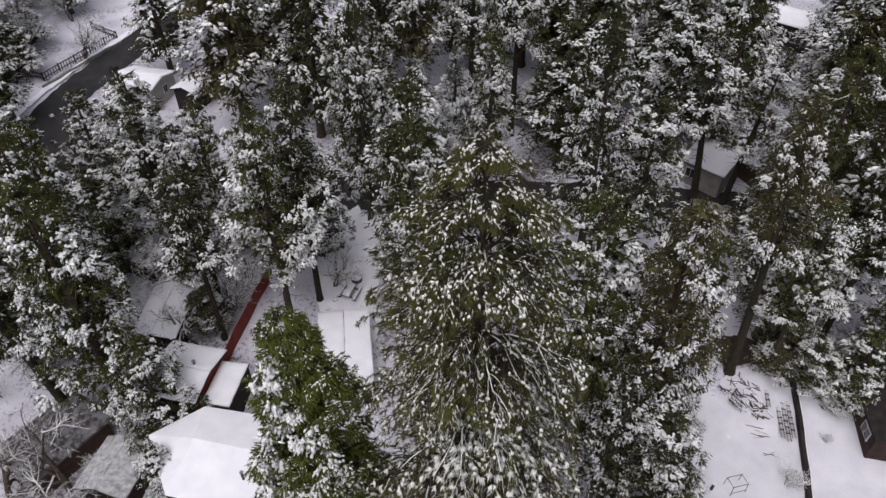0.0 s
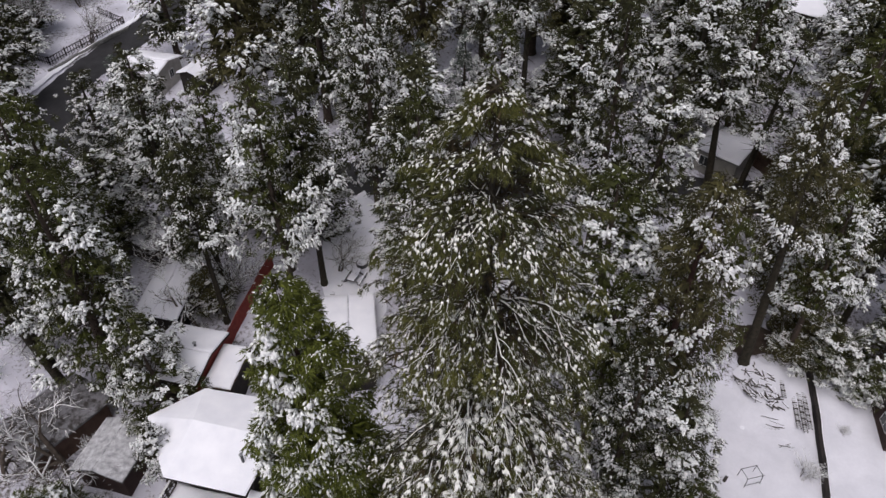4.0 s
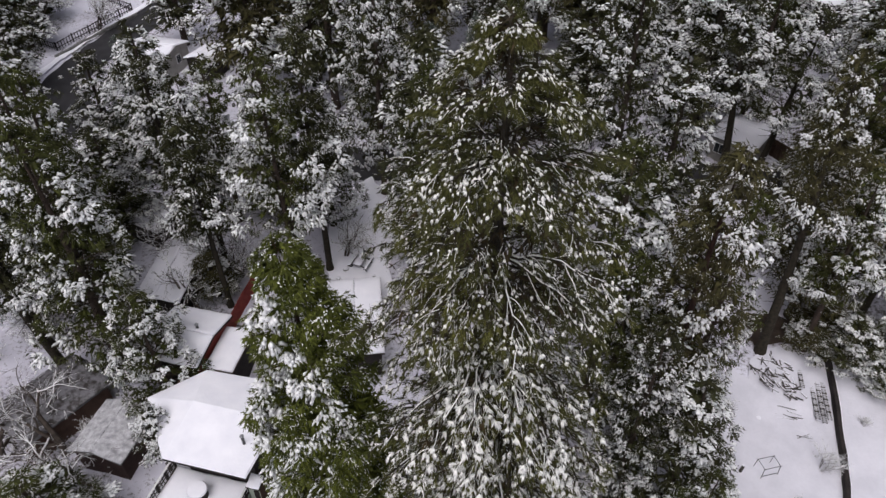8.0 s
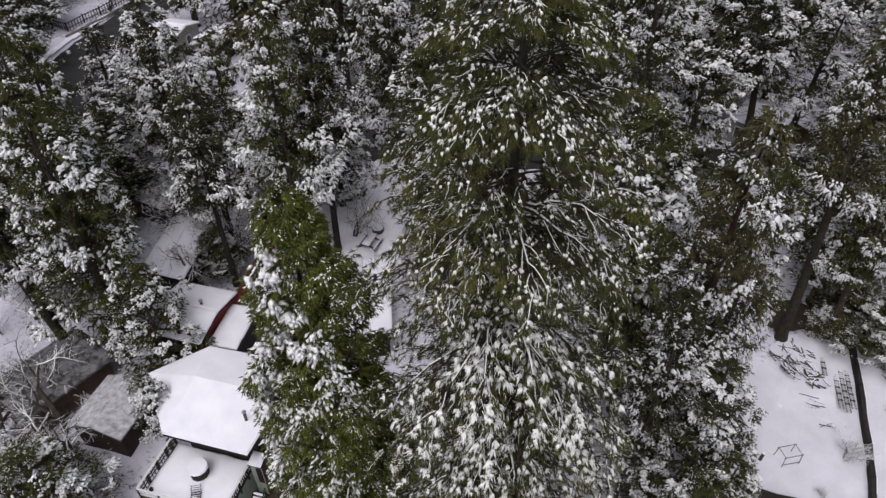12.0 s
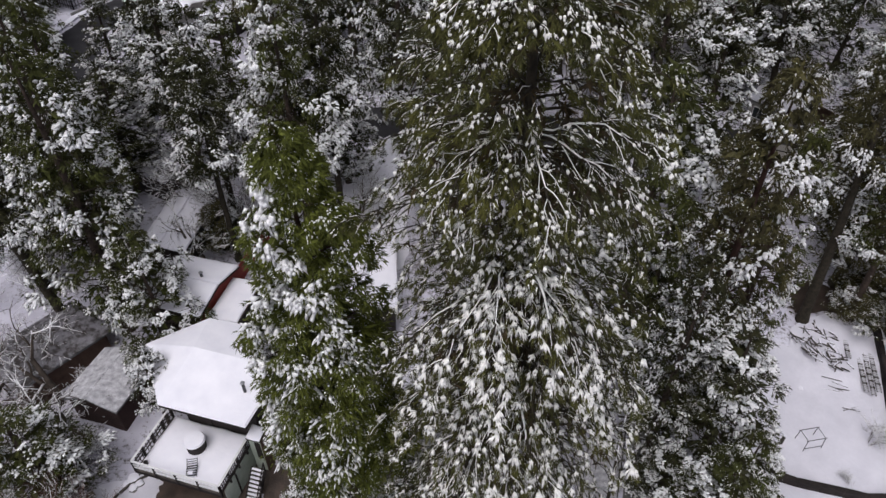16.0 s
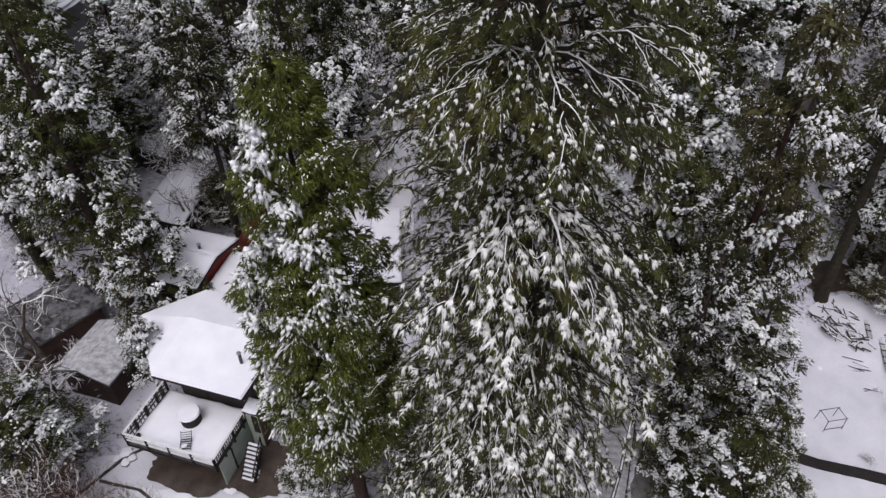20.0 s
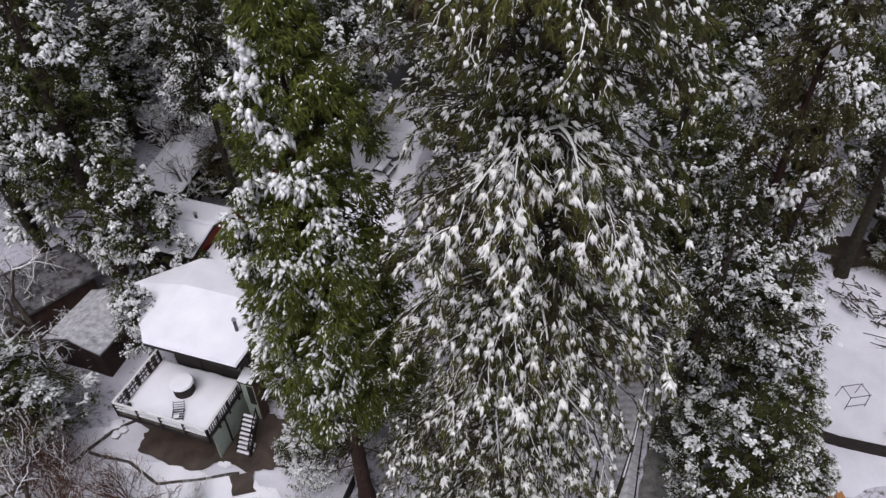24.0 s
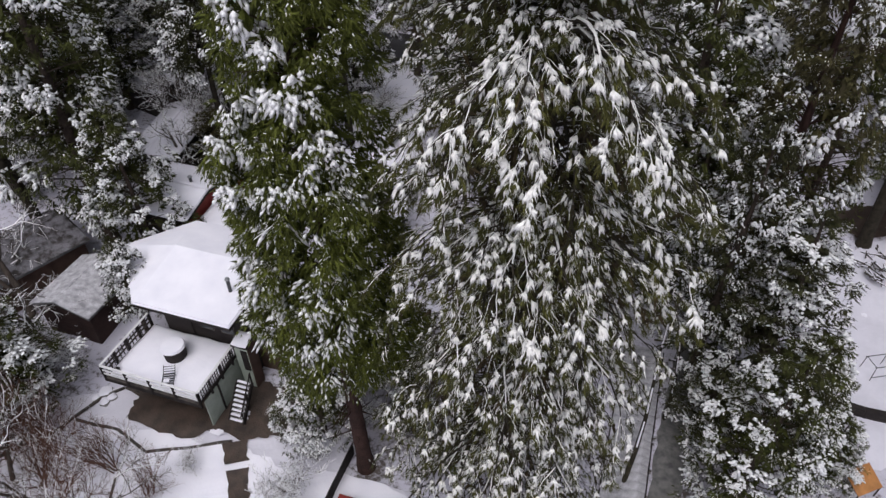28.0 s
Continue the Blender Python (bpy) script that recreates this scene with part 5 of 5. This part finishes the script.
building("dark_house", "dark red brown house at the edge of the yard", 36.4, 31.6, -10, 5.0, 6.0, 2.6, MAROON_BROWN, DARK, 0.25, ridge="y", snow=False, windows=(("left", -1.5, 1.4, 1.4, 1.0),))


# ---- bare trees and shrubs ----
def scatter(first, spots, group):
    """The first at the first spot, copies at the others: (x, y, size, turn)."""
    for i, (x, y, size, turn) in enumerate(spots):
        m = place(x, y, size, 1.0, turn)
        if i:
            ob = copy_thing(first, m)
        else:
            ob = first
            ob.matrix_basis = m
        tagged(ob, group=group)


scatter(bare_tree("oak_tree", "leafless oak with snow along its crooked branches", 49, 11.0, 0.26, TWIG, 5, 0.62, 0.55, 3, up=0.0, load=(0.006, 0.075)), [(-28.6, 26.4, 1.05, 310), (-26.8, 24.6, 0.85, 80), (-33.0, 26.0, 0.9, 200), (-26.0, 49.5, 0.95, 250), (-22.8, 40.4, 0.8, 60)], "leafless oaks")
scatter(bare_tree("bare_tree", "twiggy leafless small tree dusted with snow", 42, 6.5, 0.12, TWIG, 5, 0.5, 0.35, 3, stems=2), [(-22.4, 45.8, 1.15, 0), (-20.3, 43.0, 0.9, 100), (-10.6, 46.3, 0.8, 60), (-50.0, 87.5, 0.9, 90), (-60.5, 92.0, 1.3, 30), (-57.0, 86.5, 1.2, 200), (-64.0, 98.0, 1.4, 120), (-55.5, 98.5, 1.0, 280), (-17.5, 52.0, 0.9, 10), (-24.6, 46.5, 1.1, 320)], "leafless small trees")
scatter(bare_tree("bare_shrub", "leafless reddish brown shrub standing in the snow", 43, 6.0, 0.05, TWIG_RED, 4, 0.40, 0.10, 3, "shrub", 0.32, 6), [(-22.3, 17.0, 1.0, 0), (-18.4, 16.8, 0.9, 80), (-25.2, 15.2, 1.1, 160), (-19.6, 13.9, 1.0, 250), (-16.2, 15.4, 0.6, 310), (-27.6, 17.8, 1.0, 30), (-23.6, 18.6, 0.9, 45), (-24.6, 17.2, 1.05, 200), (-21.6, 15.4, 1.0, 290), (-23.0, 13.6, 1.0, 110)], "leafless shrubs")
scatter(bare_tree("snowy_shrub", "small leafless shrub with snow on every twig", 44, 3.6, 0.035, TWIG, 4, 0.55, 0.55, 3, "shrub", 0.2, 4), [(-9.2, 16.8, 1.0, 0), (-10.2, 15.4, 0.9, 90), (-8.2, 18.3, 0.7, 200), (-15.0, 17.4, 0.55, 40), (-6.2, 20.6, 0.6, 120), (26.3, 26.8, 0.75, 70), (21.1, 31.2, 0.5, 180), (-23.6, 23.0, 0.9, 280), (-25.0, 21.6, 1.0, 330), (-27.2, 24.6, 0.8, 15), (-26.4, 27.2, 0.9, 205), (-24.6, 25.4, 0.8, 115), (24.0, 24.0, 0.35, 222), (30.8, 30.5, 0.35, 90), (-34.8, 35.6, 1.0, 145), (-29.2, 35.8, 0.9, 75), (-36.5, 38.0, 1.3, 15), (-37.6, 34.6, 1.2, 295)], "snowy shrubs")
scatter(shrub("evergreen_bush", "green evergreen bush with a little snow", 45, 1.3, GREEN_BRIGHT, 0.35), [(-1.4, 19.2, 1.0, 0), (-0.4, 21.4, 0.8, 120), (-3.2, 22.0, 0.7, 200)], "evergreen bushes")

scatter(bare_tree("fruit_tree", "tall leafless garden tree with long upright twigs", 47, 9.0, 0.15, TWIG, 5, 0.46, 0.25, 3, up=0.22), [(-20.6, 14.6, 1.0, 0), (-18.0, 13.6, 0.95, 140), (-23.4, 15.6, 0.9, 250)], "leafless garden trees")

# ---- the garden by the deck ----
LINES = {"garden_border": [(-25.5, 16.4), (-22.6, 18.8), (-21.2, 21.0), (-20.2, 21.7), (-19.2, 21.4)], "garden_edge": [(-22.0, 19.4), (-19.4, 19.0), (-17.4, 17.9), (-15.2, 18.3), (-13.0, 18.9)]}
for nm, line in LINES.items():
    border = empty(nm, Matrix(), "low border of weathered wood half under snow", "edging")
    for (x0, y0), (x1, y1) in zip(line, line[1:]):
        k = max(1, int(math.hypot(x1 - x0, y1 - y0) / 0.7))
        for j in range(k):
            a = (x0 + (x1 - x0) * j / k, y0 + (y1 - y0) * j / k)
            b = (x0 + (x1 - x0) * (j + 0.95) / k, y0 + (y1 - y0) * (j + 0.95) / k)
            part("log", bar((*a, ground_z(*a) + 0.14), (*b, ground_z(*b) + 0.15), 0.10, 0.085, sides=7), LOG, border)
rock_rng = random.Random(5)


def rock(x, y, r, mat=None, label="grey rock capped with snow"):
    ob = empty("rock", pose(x, y, ground_z(x, y)), label, "rock", "rocks")
    bm = bmesh.new()
    bmesh.ops.create_icosphere(bm, subdivisions=2, radius=r)
    for v in bm.verts:
        v.co *= 1 + rock_rng.uniform(-0.16, 0.16)
        v.co.z *= 0.7
    cap = bm.copy()
    part("stone", bm, mat or STONE, ob)
    bmesh.ops.delete(cap, geom=[v for v in cap.verts if v.co.z < r * 0.25], context="VERTS")
    for v in cap.verts:
        v.co.z += 0.05
        v.co.x *= 1.02
        v.co.y *= 1.02
    for f in cap.faces:
        f.smooth = True
    part("snow", cap, SNOW, ob)
    return ob


for x, y, r in ((-21.2, 21.3, 0.42), (-20.7, 21.0, 0.3), (-21.0, 20.7, 0.33), (-21.6, 20.9, 0.3), (23.2, 30.9, 0.22), (-7.6, 44.0, 0.2), (-10.8, 43.6, 0.25), (-10.2, 44.6, 0.3)):
    rock(x, y, r)

hose_curve = bpy.data.curves.new("hose", "CURVE")
hose_curve.dimensions, hose_curve.bevel_depth = "3D", 0.035
sp = hose_curve.splines.new("NURBS")
spots = [(-2.3, 19.8), (-2.9, 19.0), (-2.2, 18.2), (-2.1, 17.6), (-3.0, 17.3), (-3.5, 16.4), (-3.3, 15.4)]
sp.points.add(len(spots) - 1)
for p, (x, y) in zip(sp.points, spots):
    p.co = (x, y, ground_z(x, y) + 0.05, 1)
hose = new("garden_hose", hose_curve)
hose_curve.materials.append(DARK)
tagged(hose, "dark garden hose lying in curves on the snow", "hose")

corner_fence = empty("low_fence", Matrix(), "low dark board fence in the snow", "fence")
for i in range(12):
    x, y = -7.3 + 0.07 * i, 15.2 + 0.32 * i
    g = ground_z(x, y)
    part("board", boxed(-0.03, 0.03, -0.15, 0.15, -0.2, 0.95), DARK, corner_fence, at=pose(x, y, g, 0, 0, -12))
red_lid = empty("red_bin", pose(-6.1, 15.7, ground_z(-6.1, 15.7), 0, 0, -12), "dark red storage box dusted with snow", "box")
part("box", boxed(-0.6, 0.6, -0.4, 0.4, 0, 0.6, bevel=0.03), RED, red_lid)
part("lid", boxed(-0.64, 0.64, -0.44, 0.44, 0.603, 0.68, bevel=0.02), RED, red_lid)
tarp = empty("tarpaulin_shelter", pose(18.75, 19.1, ground_z(18.75, 19.1), 0, 0, 25), "orange brown tarpaulin over a low frame", "shelter")
part("sheet", prism([(-0.75, -0.55, 0.9), (0.75, -0.55, 0.9), (0.75, 0.55, 1.4), (-0.75, 0.55, 1.4)], 0.05), ORANGE, tarp)
for dx in (-0.7, 0.7):
    for dy, h in ((-0.5, 0.9), (0.5, 1.36)):
        part("pole", bar((dx, dy, -0.1), (dx, dy, h), 0.04), LOG, tarp)

# board walk beside the right hand firs
walkway = empty("board_walk", Matrix(), "narrow board walk between two edging rails", "path")
for i in range(33):
    x, y = 5.6 + 0.1185 * i, 11.0 + 0.5 * i
    part("board", boxed(-1.05, 1.05, -0.254, 0.254, 0.05, 0.09), THIN_SNOW, walkway, at=pose(x, y, ground_z(x, y), 0, 0, -13.3))
for dx in (-1.14, 1.14):
    for i in range(8):
        y0, y1 = 11.0 + 2 * i, 12.9 + 2 * i
        x0, x1 = 5.6 + dx + 0.237 * (y0 - 11), 5.6 + dx + 0.237 * (y1 - 11)
        part("edging", beam((x0, y0, ground_z(x0, y0) + 0.10), (x1, y1, ground_z(x1, y1) + 0.10), 0.06, 0.12), DARK, walkway)


def leaning_trunk(label, foot, tip, r):
    """A thin bare trunk that leans over, with stubs and a line of snow on its upper side."""
    a = Vector((*foot, ground_z(*foot) - 0.1))
    b = Vector(tip)
    ob = empty("leaning_trunk", Matrix(), label, "dead tree", "leaning trunks by the board walk")
    bend = (b - a).normalized().cross(Vector((0, 0, 1))) * 0.18
    pts = [a + (b - a) * f + bend * math.sin(5 * f) for f in (0, 0.2, 0.4, 0.6, 0.8, 1.0)]
    for i, (p, q) in enumerate(zip(pts, pts[1:])):
        part("stem", bar(p, q, r * (1 - 0.13 * i), r * (0.87 - 0.13 * i), sides=8), BARK_DARK, ob)
        if i:
            up = Vector((0, 0, r * (0.95 - 0.13 * i)))
            part("snow", bar(p.lerp(q, 0.1) + up, p.lerp(q, 0.85) + up, r * 0.4, r * 0.3, sides=6), SNOW, ob, "thin snow along the stem")
            side = Vector((0.5 * (-1) ** i, 0.25, 0.35)) * (0.5 + 0.15 * i)
            part("stub", bar(q, q + side, r * 0.3, r * 0.12, sides=5), BARK_DARK, ob)


leaning_trunk("slender dark trunk leaning over the board walk", (7.3, 18.4), (10.0, 25.8, 6.5), 0.14)
leaning_trunk("short dark trunk leaning beside the board walk", (11.4, 24.6), (12.3, 26.4, 5.6), 0.16)
leaning_trunk("bare dark trunk leaning beside the board walk", (9.9, 22.4), (11.2, 27.2, 6.0), 0.12)

# ---- the yard on the right ----
yard_wall = empty("low_wall", Matrix(), "low dark timber wall round the snowy yard", "wall")
corners = [(30.4, 39.5), (30.1, 36.0), (29.1, 31.2), (28.2, 27.6), (27.5, 25.2), (26.6, 22.9), (24.6, 22.8), (20.6, 23.6), (17.6, 24.6)]
for (x0, y0), (x1, y1) in zip(corners, corners[1:]):
    k = max(1, round(math.hypot(x1 - x0, y1 - y0) / 1.2))
    for j in range(k):
        a = Vector((x0 + (x1 - x0) * j / k, y0 + (y1 - y0) * j / k, 0))
        b = Vector((x0 + (x1 - x0) * (j + 1) / k, y0 + (y1 - y0) * (j + 1) / k, 0))
        for h in (0.12, 0.37, 0.62):
            part("timber", beam((a.x, a.y, ground_z(a.x, a.y) + h), (b.x, b.y, ground_z(b.x, b.y) + h), 0.34, 0.24), DARK, yard_wall)
        side = Vector((a.y - b.y, b.x - a.x, 0)).normalized() * 0.15
        if a.y > 25:
            part("snow", beam((a.x + side.x, a.y + side.y, ground_z(a.x, a.y) + 0.77), (b.x + side.x, b.y + side.y, ground_z(b.x, b.y) + 0.77), 0.06, 0.05), SNOW, yard_wall, "thin line of snow along the top")
frame_ob = empty("climbing_frame", pose(22.35, 26.6, ground_z(22.35, 26.6), 0, 0, 14) @ Matrix.Diagonal((0.62, 0.70, 0.85, 1)), "bare metal frame standing in the snow", "frame")
for sx in (-1.0, 1.0):
    for sy in (-0.6, 0.6):
        part("leg", bar((sx * 1.05, sy * 1.15, -0.05), (sx, sy, 1.3), 0.032), METAL, frame_ob)
    part("end_bar", bar((sx, -0.6, 1.3), (sx, 0.6, 1.3), 0.032), METAL, frame_ob)
for sy in (-0.6, 0.6):
    part("side_bar", bar((-1.15, sy, 1.3), (1.15, sy, 1.3), 0.032), METAL, frame_ob)
part("low_bar", bar((-1.0, -0.66, 0.35), (1.0, -0.66, 0.35), 0.03), METAL, frame_ob)
stump = empty("wooden_post", pose(20.55, 26.5, ground_z(20.55, 26.5), 8, -4, 0), "short dark wooden post in the snow", "post")
part("post", bar((0, 0, -0.2), (0, 0, 1.1), 0.13, 0.10, sides=9), LOG, stump)
part("snow", bar((0, 0, 1.1), (0, 0, 1.17), 0.11, 0.07, sides=9), SNOW, stump)


def lumber(name, label, x, y, turn, count, length, spread_x, spread_y, radius, wild, seed, category="wood pile"):
    r = random.Random(seed)
    ob = empty(name, pose(x, y, ground_z(x, y), 0, 0, turn), label, category)
    for i in range(count):
        cx, cy, l, a = r.uniform(-spread_x, spread_x), r.uniform(-spread_y, spread_y), length * r.uniform(0.5, 1.1), r.gauss(0, wild)
        dx, dy, h = math.sin(a) * l / 2, math.cos(a) * l / 2, 0.06 + r.uniform(0, 0.28)

        one = part("log" if radius > 0.04 else "plank", bar((cx - dx, cy - dy, h), (cx + dx, cy + dy, h + r.uniform(-0.08, 0.1)), radius * r.uniform(0.7, 1.3), sides=6), LOG, ob)
        if i % 2 == 0:
            part("snow", bar((cx - dx * 0.9, cy - dy * 0.9, h + radius * 0.75), (cx + dx * 0.9, cy + dy * 0.9, h + radius * 0.75), radius * 0.8, sides=6), SNOW, one)
    return ob


lumber("log_pile", "heap of split logs and branches under snow", 25.4, 34.9, 30, 48, 1.0, 1.6, 1.2, 0.05, 0.8, 1)
lumber("log_pile", "heap of split logs and branches under snow", 26.5, 33.4, 70, 26, 0.9, 1.0, 0.8, 0.055, 0.9, 2)


def lying_panel(x, y, turn, length, width):
    """A slatted fence panel that lies on the snow, half covered."""
    ob = empty("fence_panel", pose(x, y, ground_z(x, y) + 0.07, 0, 0, turn), "slatted wooden panel lying in the snow", "fence panel", "panels beside the timber wall")
    for s in (-1, 1):
        part("rail", boxed(s * width * 0.36 - 0.035, s * width * 0.36 + 0.035, -length / 2, length / 2, 0, 0.06), LOG, ob)
    for i in range(int(length / 0.2)):
        y0 = -length / 2 + 0.04 + i * 0.2
        part("slat", boxed(-width / 2, width / 2, y0, y0 + 0.10, 0.063, 0.10), (LOG, THIN_SNOW, THIN_SNOW)[i % 3 if i % 7 else 1], ob)


for px, py, pl in ((28.85, 33.2, 5.4), (28.4, 33.0, 5.6), (27.95, 32.9, 4.6), (27.5, 34.6, 2.4)):
    lying_panel(px, py, -12, pl, 0.34)
lumber("plank_stack", "short planks scattered in the snow", 25.6, 31.2, 88, 8, 1.3, 0.6, 0.5, 0.028, 0.2, 4)
lumber("plank_stack", "short planks scattered in the snow", 26.3, 29.2, 100, 3, 1.1, 0.3, 0.6, 0.028, 0.3, 5)
lumber("log_pile", "fallen branches lying in the snow", 11.8, 27.2, 40, 12, 1.8, 1.2, 1.0, 0.06, 1.0, 6)


# ---- picnic tables and the lane ----
def picnic_table(label, x, y, turn):
    ob = empty("picnic_table", pose(x, y, ground_z(x, y) + 0.02, 0, 0, turn), label, "table", "picnic tables")
    for i in range(4):
        part("board", boxed(-0.9, 0.9, -0.37 + i * 0.187, -0.2 + i * 0.187, 0.70, 0.74), LOG, ob)
    part("snow", snow_pad([(-0.88, -0.36, 0.742), (0.88, -0.36, 0.742), (0.88, 0.36, 0.742), (-0.88, 0.36, 0.742)], 0.12, 0.3, 0.03, 3), SNOW, ob, "white snow on the top")
    for s in (-1, 1):
        bench = part("bench", boxed(-0.9, 0.9, s * 0.78 - 0.13, s * 0.78 + 0.13, 0.41, 0.45), DARK, ob)
        part("snow", snow_pad([(-0.86, s * 0.78 - 0.1, 0.452), (0.86, s * 0.78 - 0.1, 0.452), (0.86, s * 0.78 + 0.1, 0.452), (-0.86, s * 0.78 + 0.1, 0.452)], 0.08, 0.3, 0.02, 4), SNOW, bench)
        for x0 in (-0.6, 0.6):
            part("leg", beam((x0, s * 0.2, 0.7), (x0, s * 0.85, 0.0), 0.05, 0.1), DARK, ob)
    for x0 in (-0.6, 0.6):
        part("brace", beam((x0 + 0.06, -0.85, 0.38), (x0 + 0.06, 0.85, 0.38), 0.05, 0.09), DARK, ob)
    return ob


picnic_table("dark wooden picnic table topped with snow", -8.9, 45.2, 72)
picnic_table("dark wooden picnic table beside the yard, snowed under", 41.0, 46.2, -8)
picnic_table("dark wooden picnic table beside the yard, snowed under", 42.6, 44.2, 20)
barrel = empty("fire_pit", pose(-8.4, 47.1, ground_z(-8.4, 47.1)), "round dark fire pit half covered with snow", "fire pit")
part("ring", bar((0, 0, 0), (0, 0, 0.45), 0.55, 0.55, sides=18), METAL, barrel)
part("snow", bar((0, 0, 0.452), (0, 0, 0.56), 0.5, 0.4, sides=18), SNOW, barrel)


def picket_fence(label, a, b, height=1.1, gap=0.42):
    ob = empty("picket_fence", Matrix(), label, "fence", "fences along the lane")
    a, b = Vector(a), Vector(b)
    n = max(2, int((b - a).length / gap))
    for i in range(n + 1):
        p = a.lerp(b, i / n)
        thick = 0.07 if i % 6 == 0 else 0.035
        part("post" if i % 6 == 0 else "picket", boxed(p.x - thick, p.x + thick, p.y - thick, p.y + thick, ground_z(p.x, p.y) - 0.2, ground_z(p.x, p.y) + height * (1.1 if i % 6 == 0 else 1)), DARK, ob)
    for h in (0.35, height * 0.9):
        for i in range(0, n, 6):
            p, q = a.lerp(b, i / n), a.lerp(b, min(1, (i + 6) / n))
            part("rail", beam((p.x, p.y, ground_z(p.x, p.y) + h), (q.x, q.y, ground_z(q.x, q.y) + h), 0.07, 0.09), DARK, ob)
    return ob


picket_fence("dark picket fence along the snowy lane", (-53.4, 82.2), (-47.2, 93.0))
picket_fence("dark picket fence closing the snowy yard", (-47.2, 93.0), (-52.0, 96.0))
picket_fence("dark picket fence at the lane corner", (-53.4, 82.2), (-58.0, 84.0))
kerb = empty("low_bank_wall", Matrix(), "low dark wall along the edge of the lane", "wall")
for i in range(18):
    f0, f1 = i / 18, (i + 0.97) / 18
    a = (-52.7 + 6.6 * f0, 80.2 + 11.6 * f0)
    b = (-52.7 + 6.6 * f1, 80.2 + 11.6 * f1)
    part("block", beam((*a, ground_z(*a) + 0.18), (*b, ground_z(*b) + 0.18), 0.35, 0.5), STONE, kerb)

platform = empty("house_deck", pose(28.6, 56.6, ground_z(28.6, 56.6), 0, 0, -20), "grey wooden platform dusted with snow", "deck")
for i in range(14):
    part("plank", boxed(-2.1 + i * 0.3, -1.82 + i * 0.3, -1.5, 1.5, 0.55, 0.62), GREY_WALL, platform)
for sx in (-2.0, 2.0):
    for sy in (-1.4, 0.0, 1.4):
        part("post", boxed(sx - 0.06, sx + 0.06, sy - 0.06, sy + 0.06, -0.6, 1.5), DARK, platform)
    part("rail", beam((sx, -1.4, 1.5), (sx, 1.4, 1.5), 0.07, 0.07), DARK, platform)
part("rail", beam((-2.0, -1.4, 1.5), (2.0, -1.4, 1.5), 0.07, 0.07), DARK, platform)
red_wall = empty("board_fence", pose(33.4, 63.5, ground_z(33.4, 63.5), 0, 0, -62), "weathered red brown board fence", "fence")
for i in range(16):
    part("board", boxed(-3 + i * 0.38, -2.65 + i * 0.38, -0.03, 0.03, -0.3, 1.9), BROWN, red_wall)
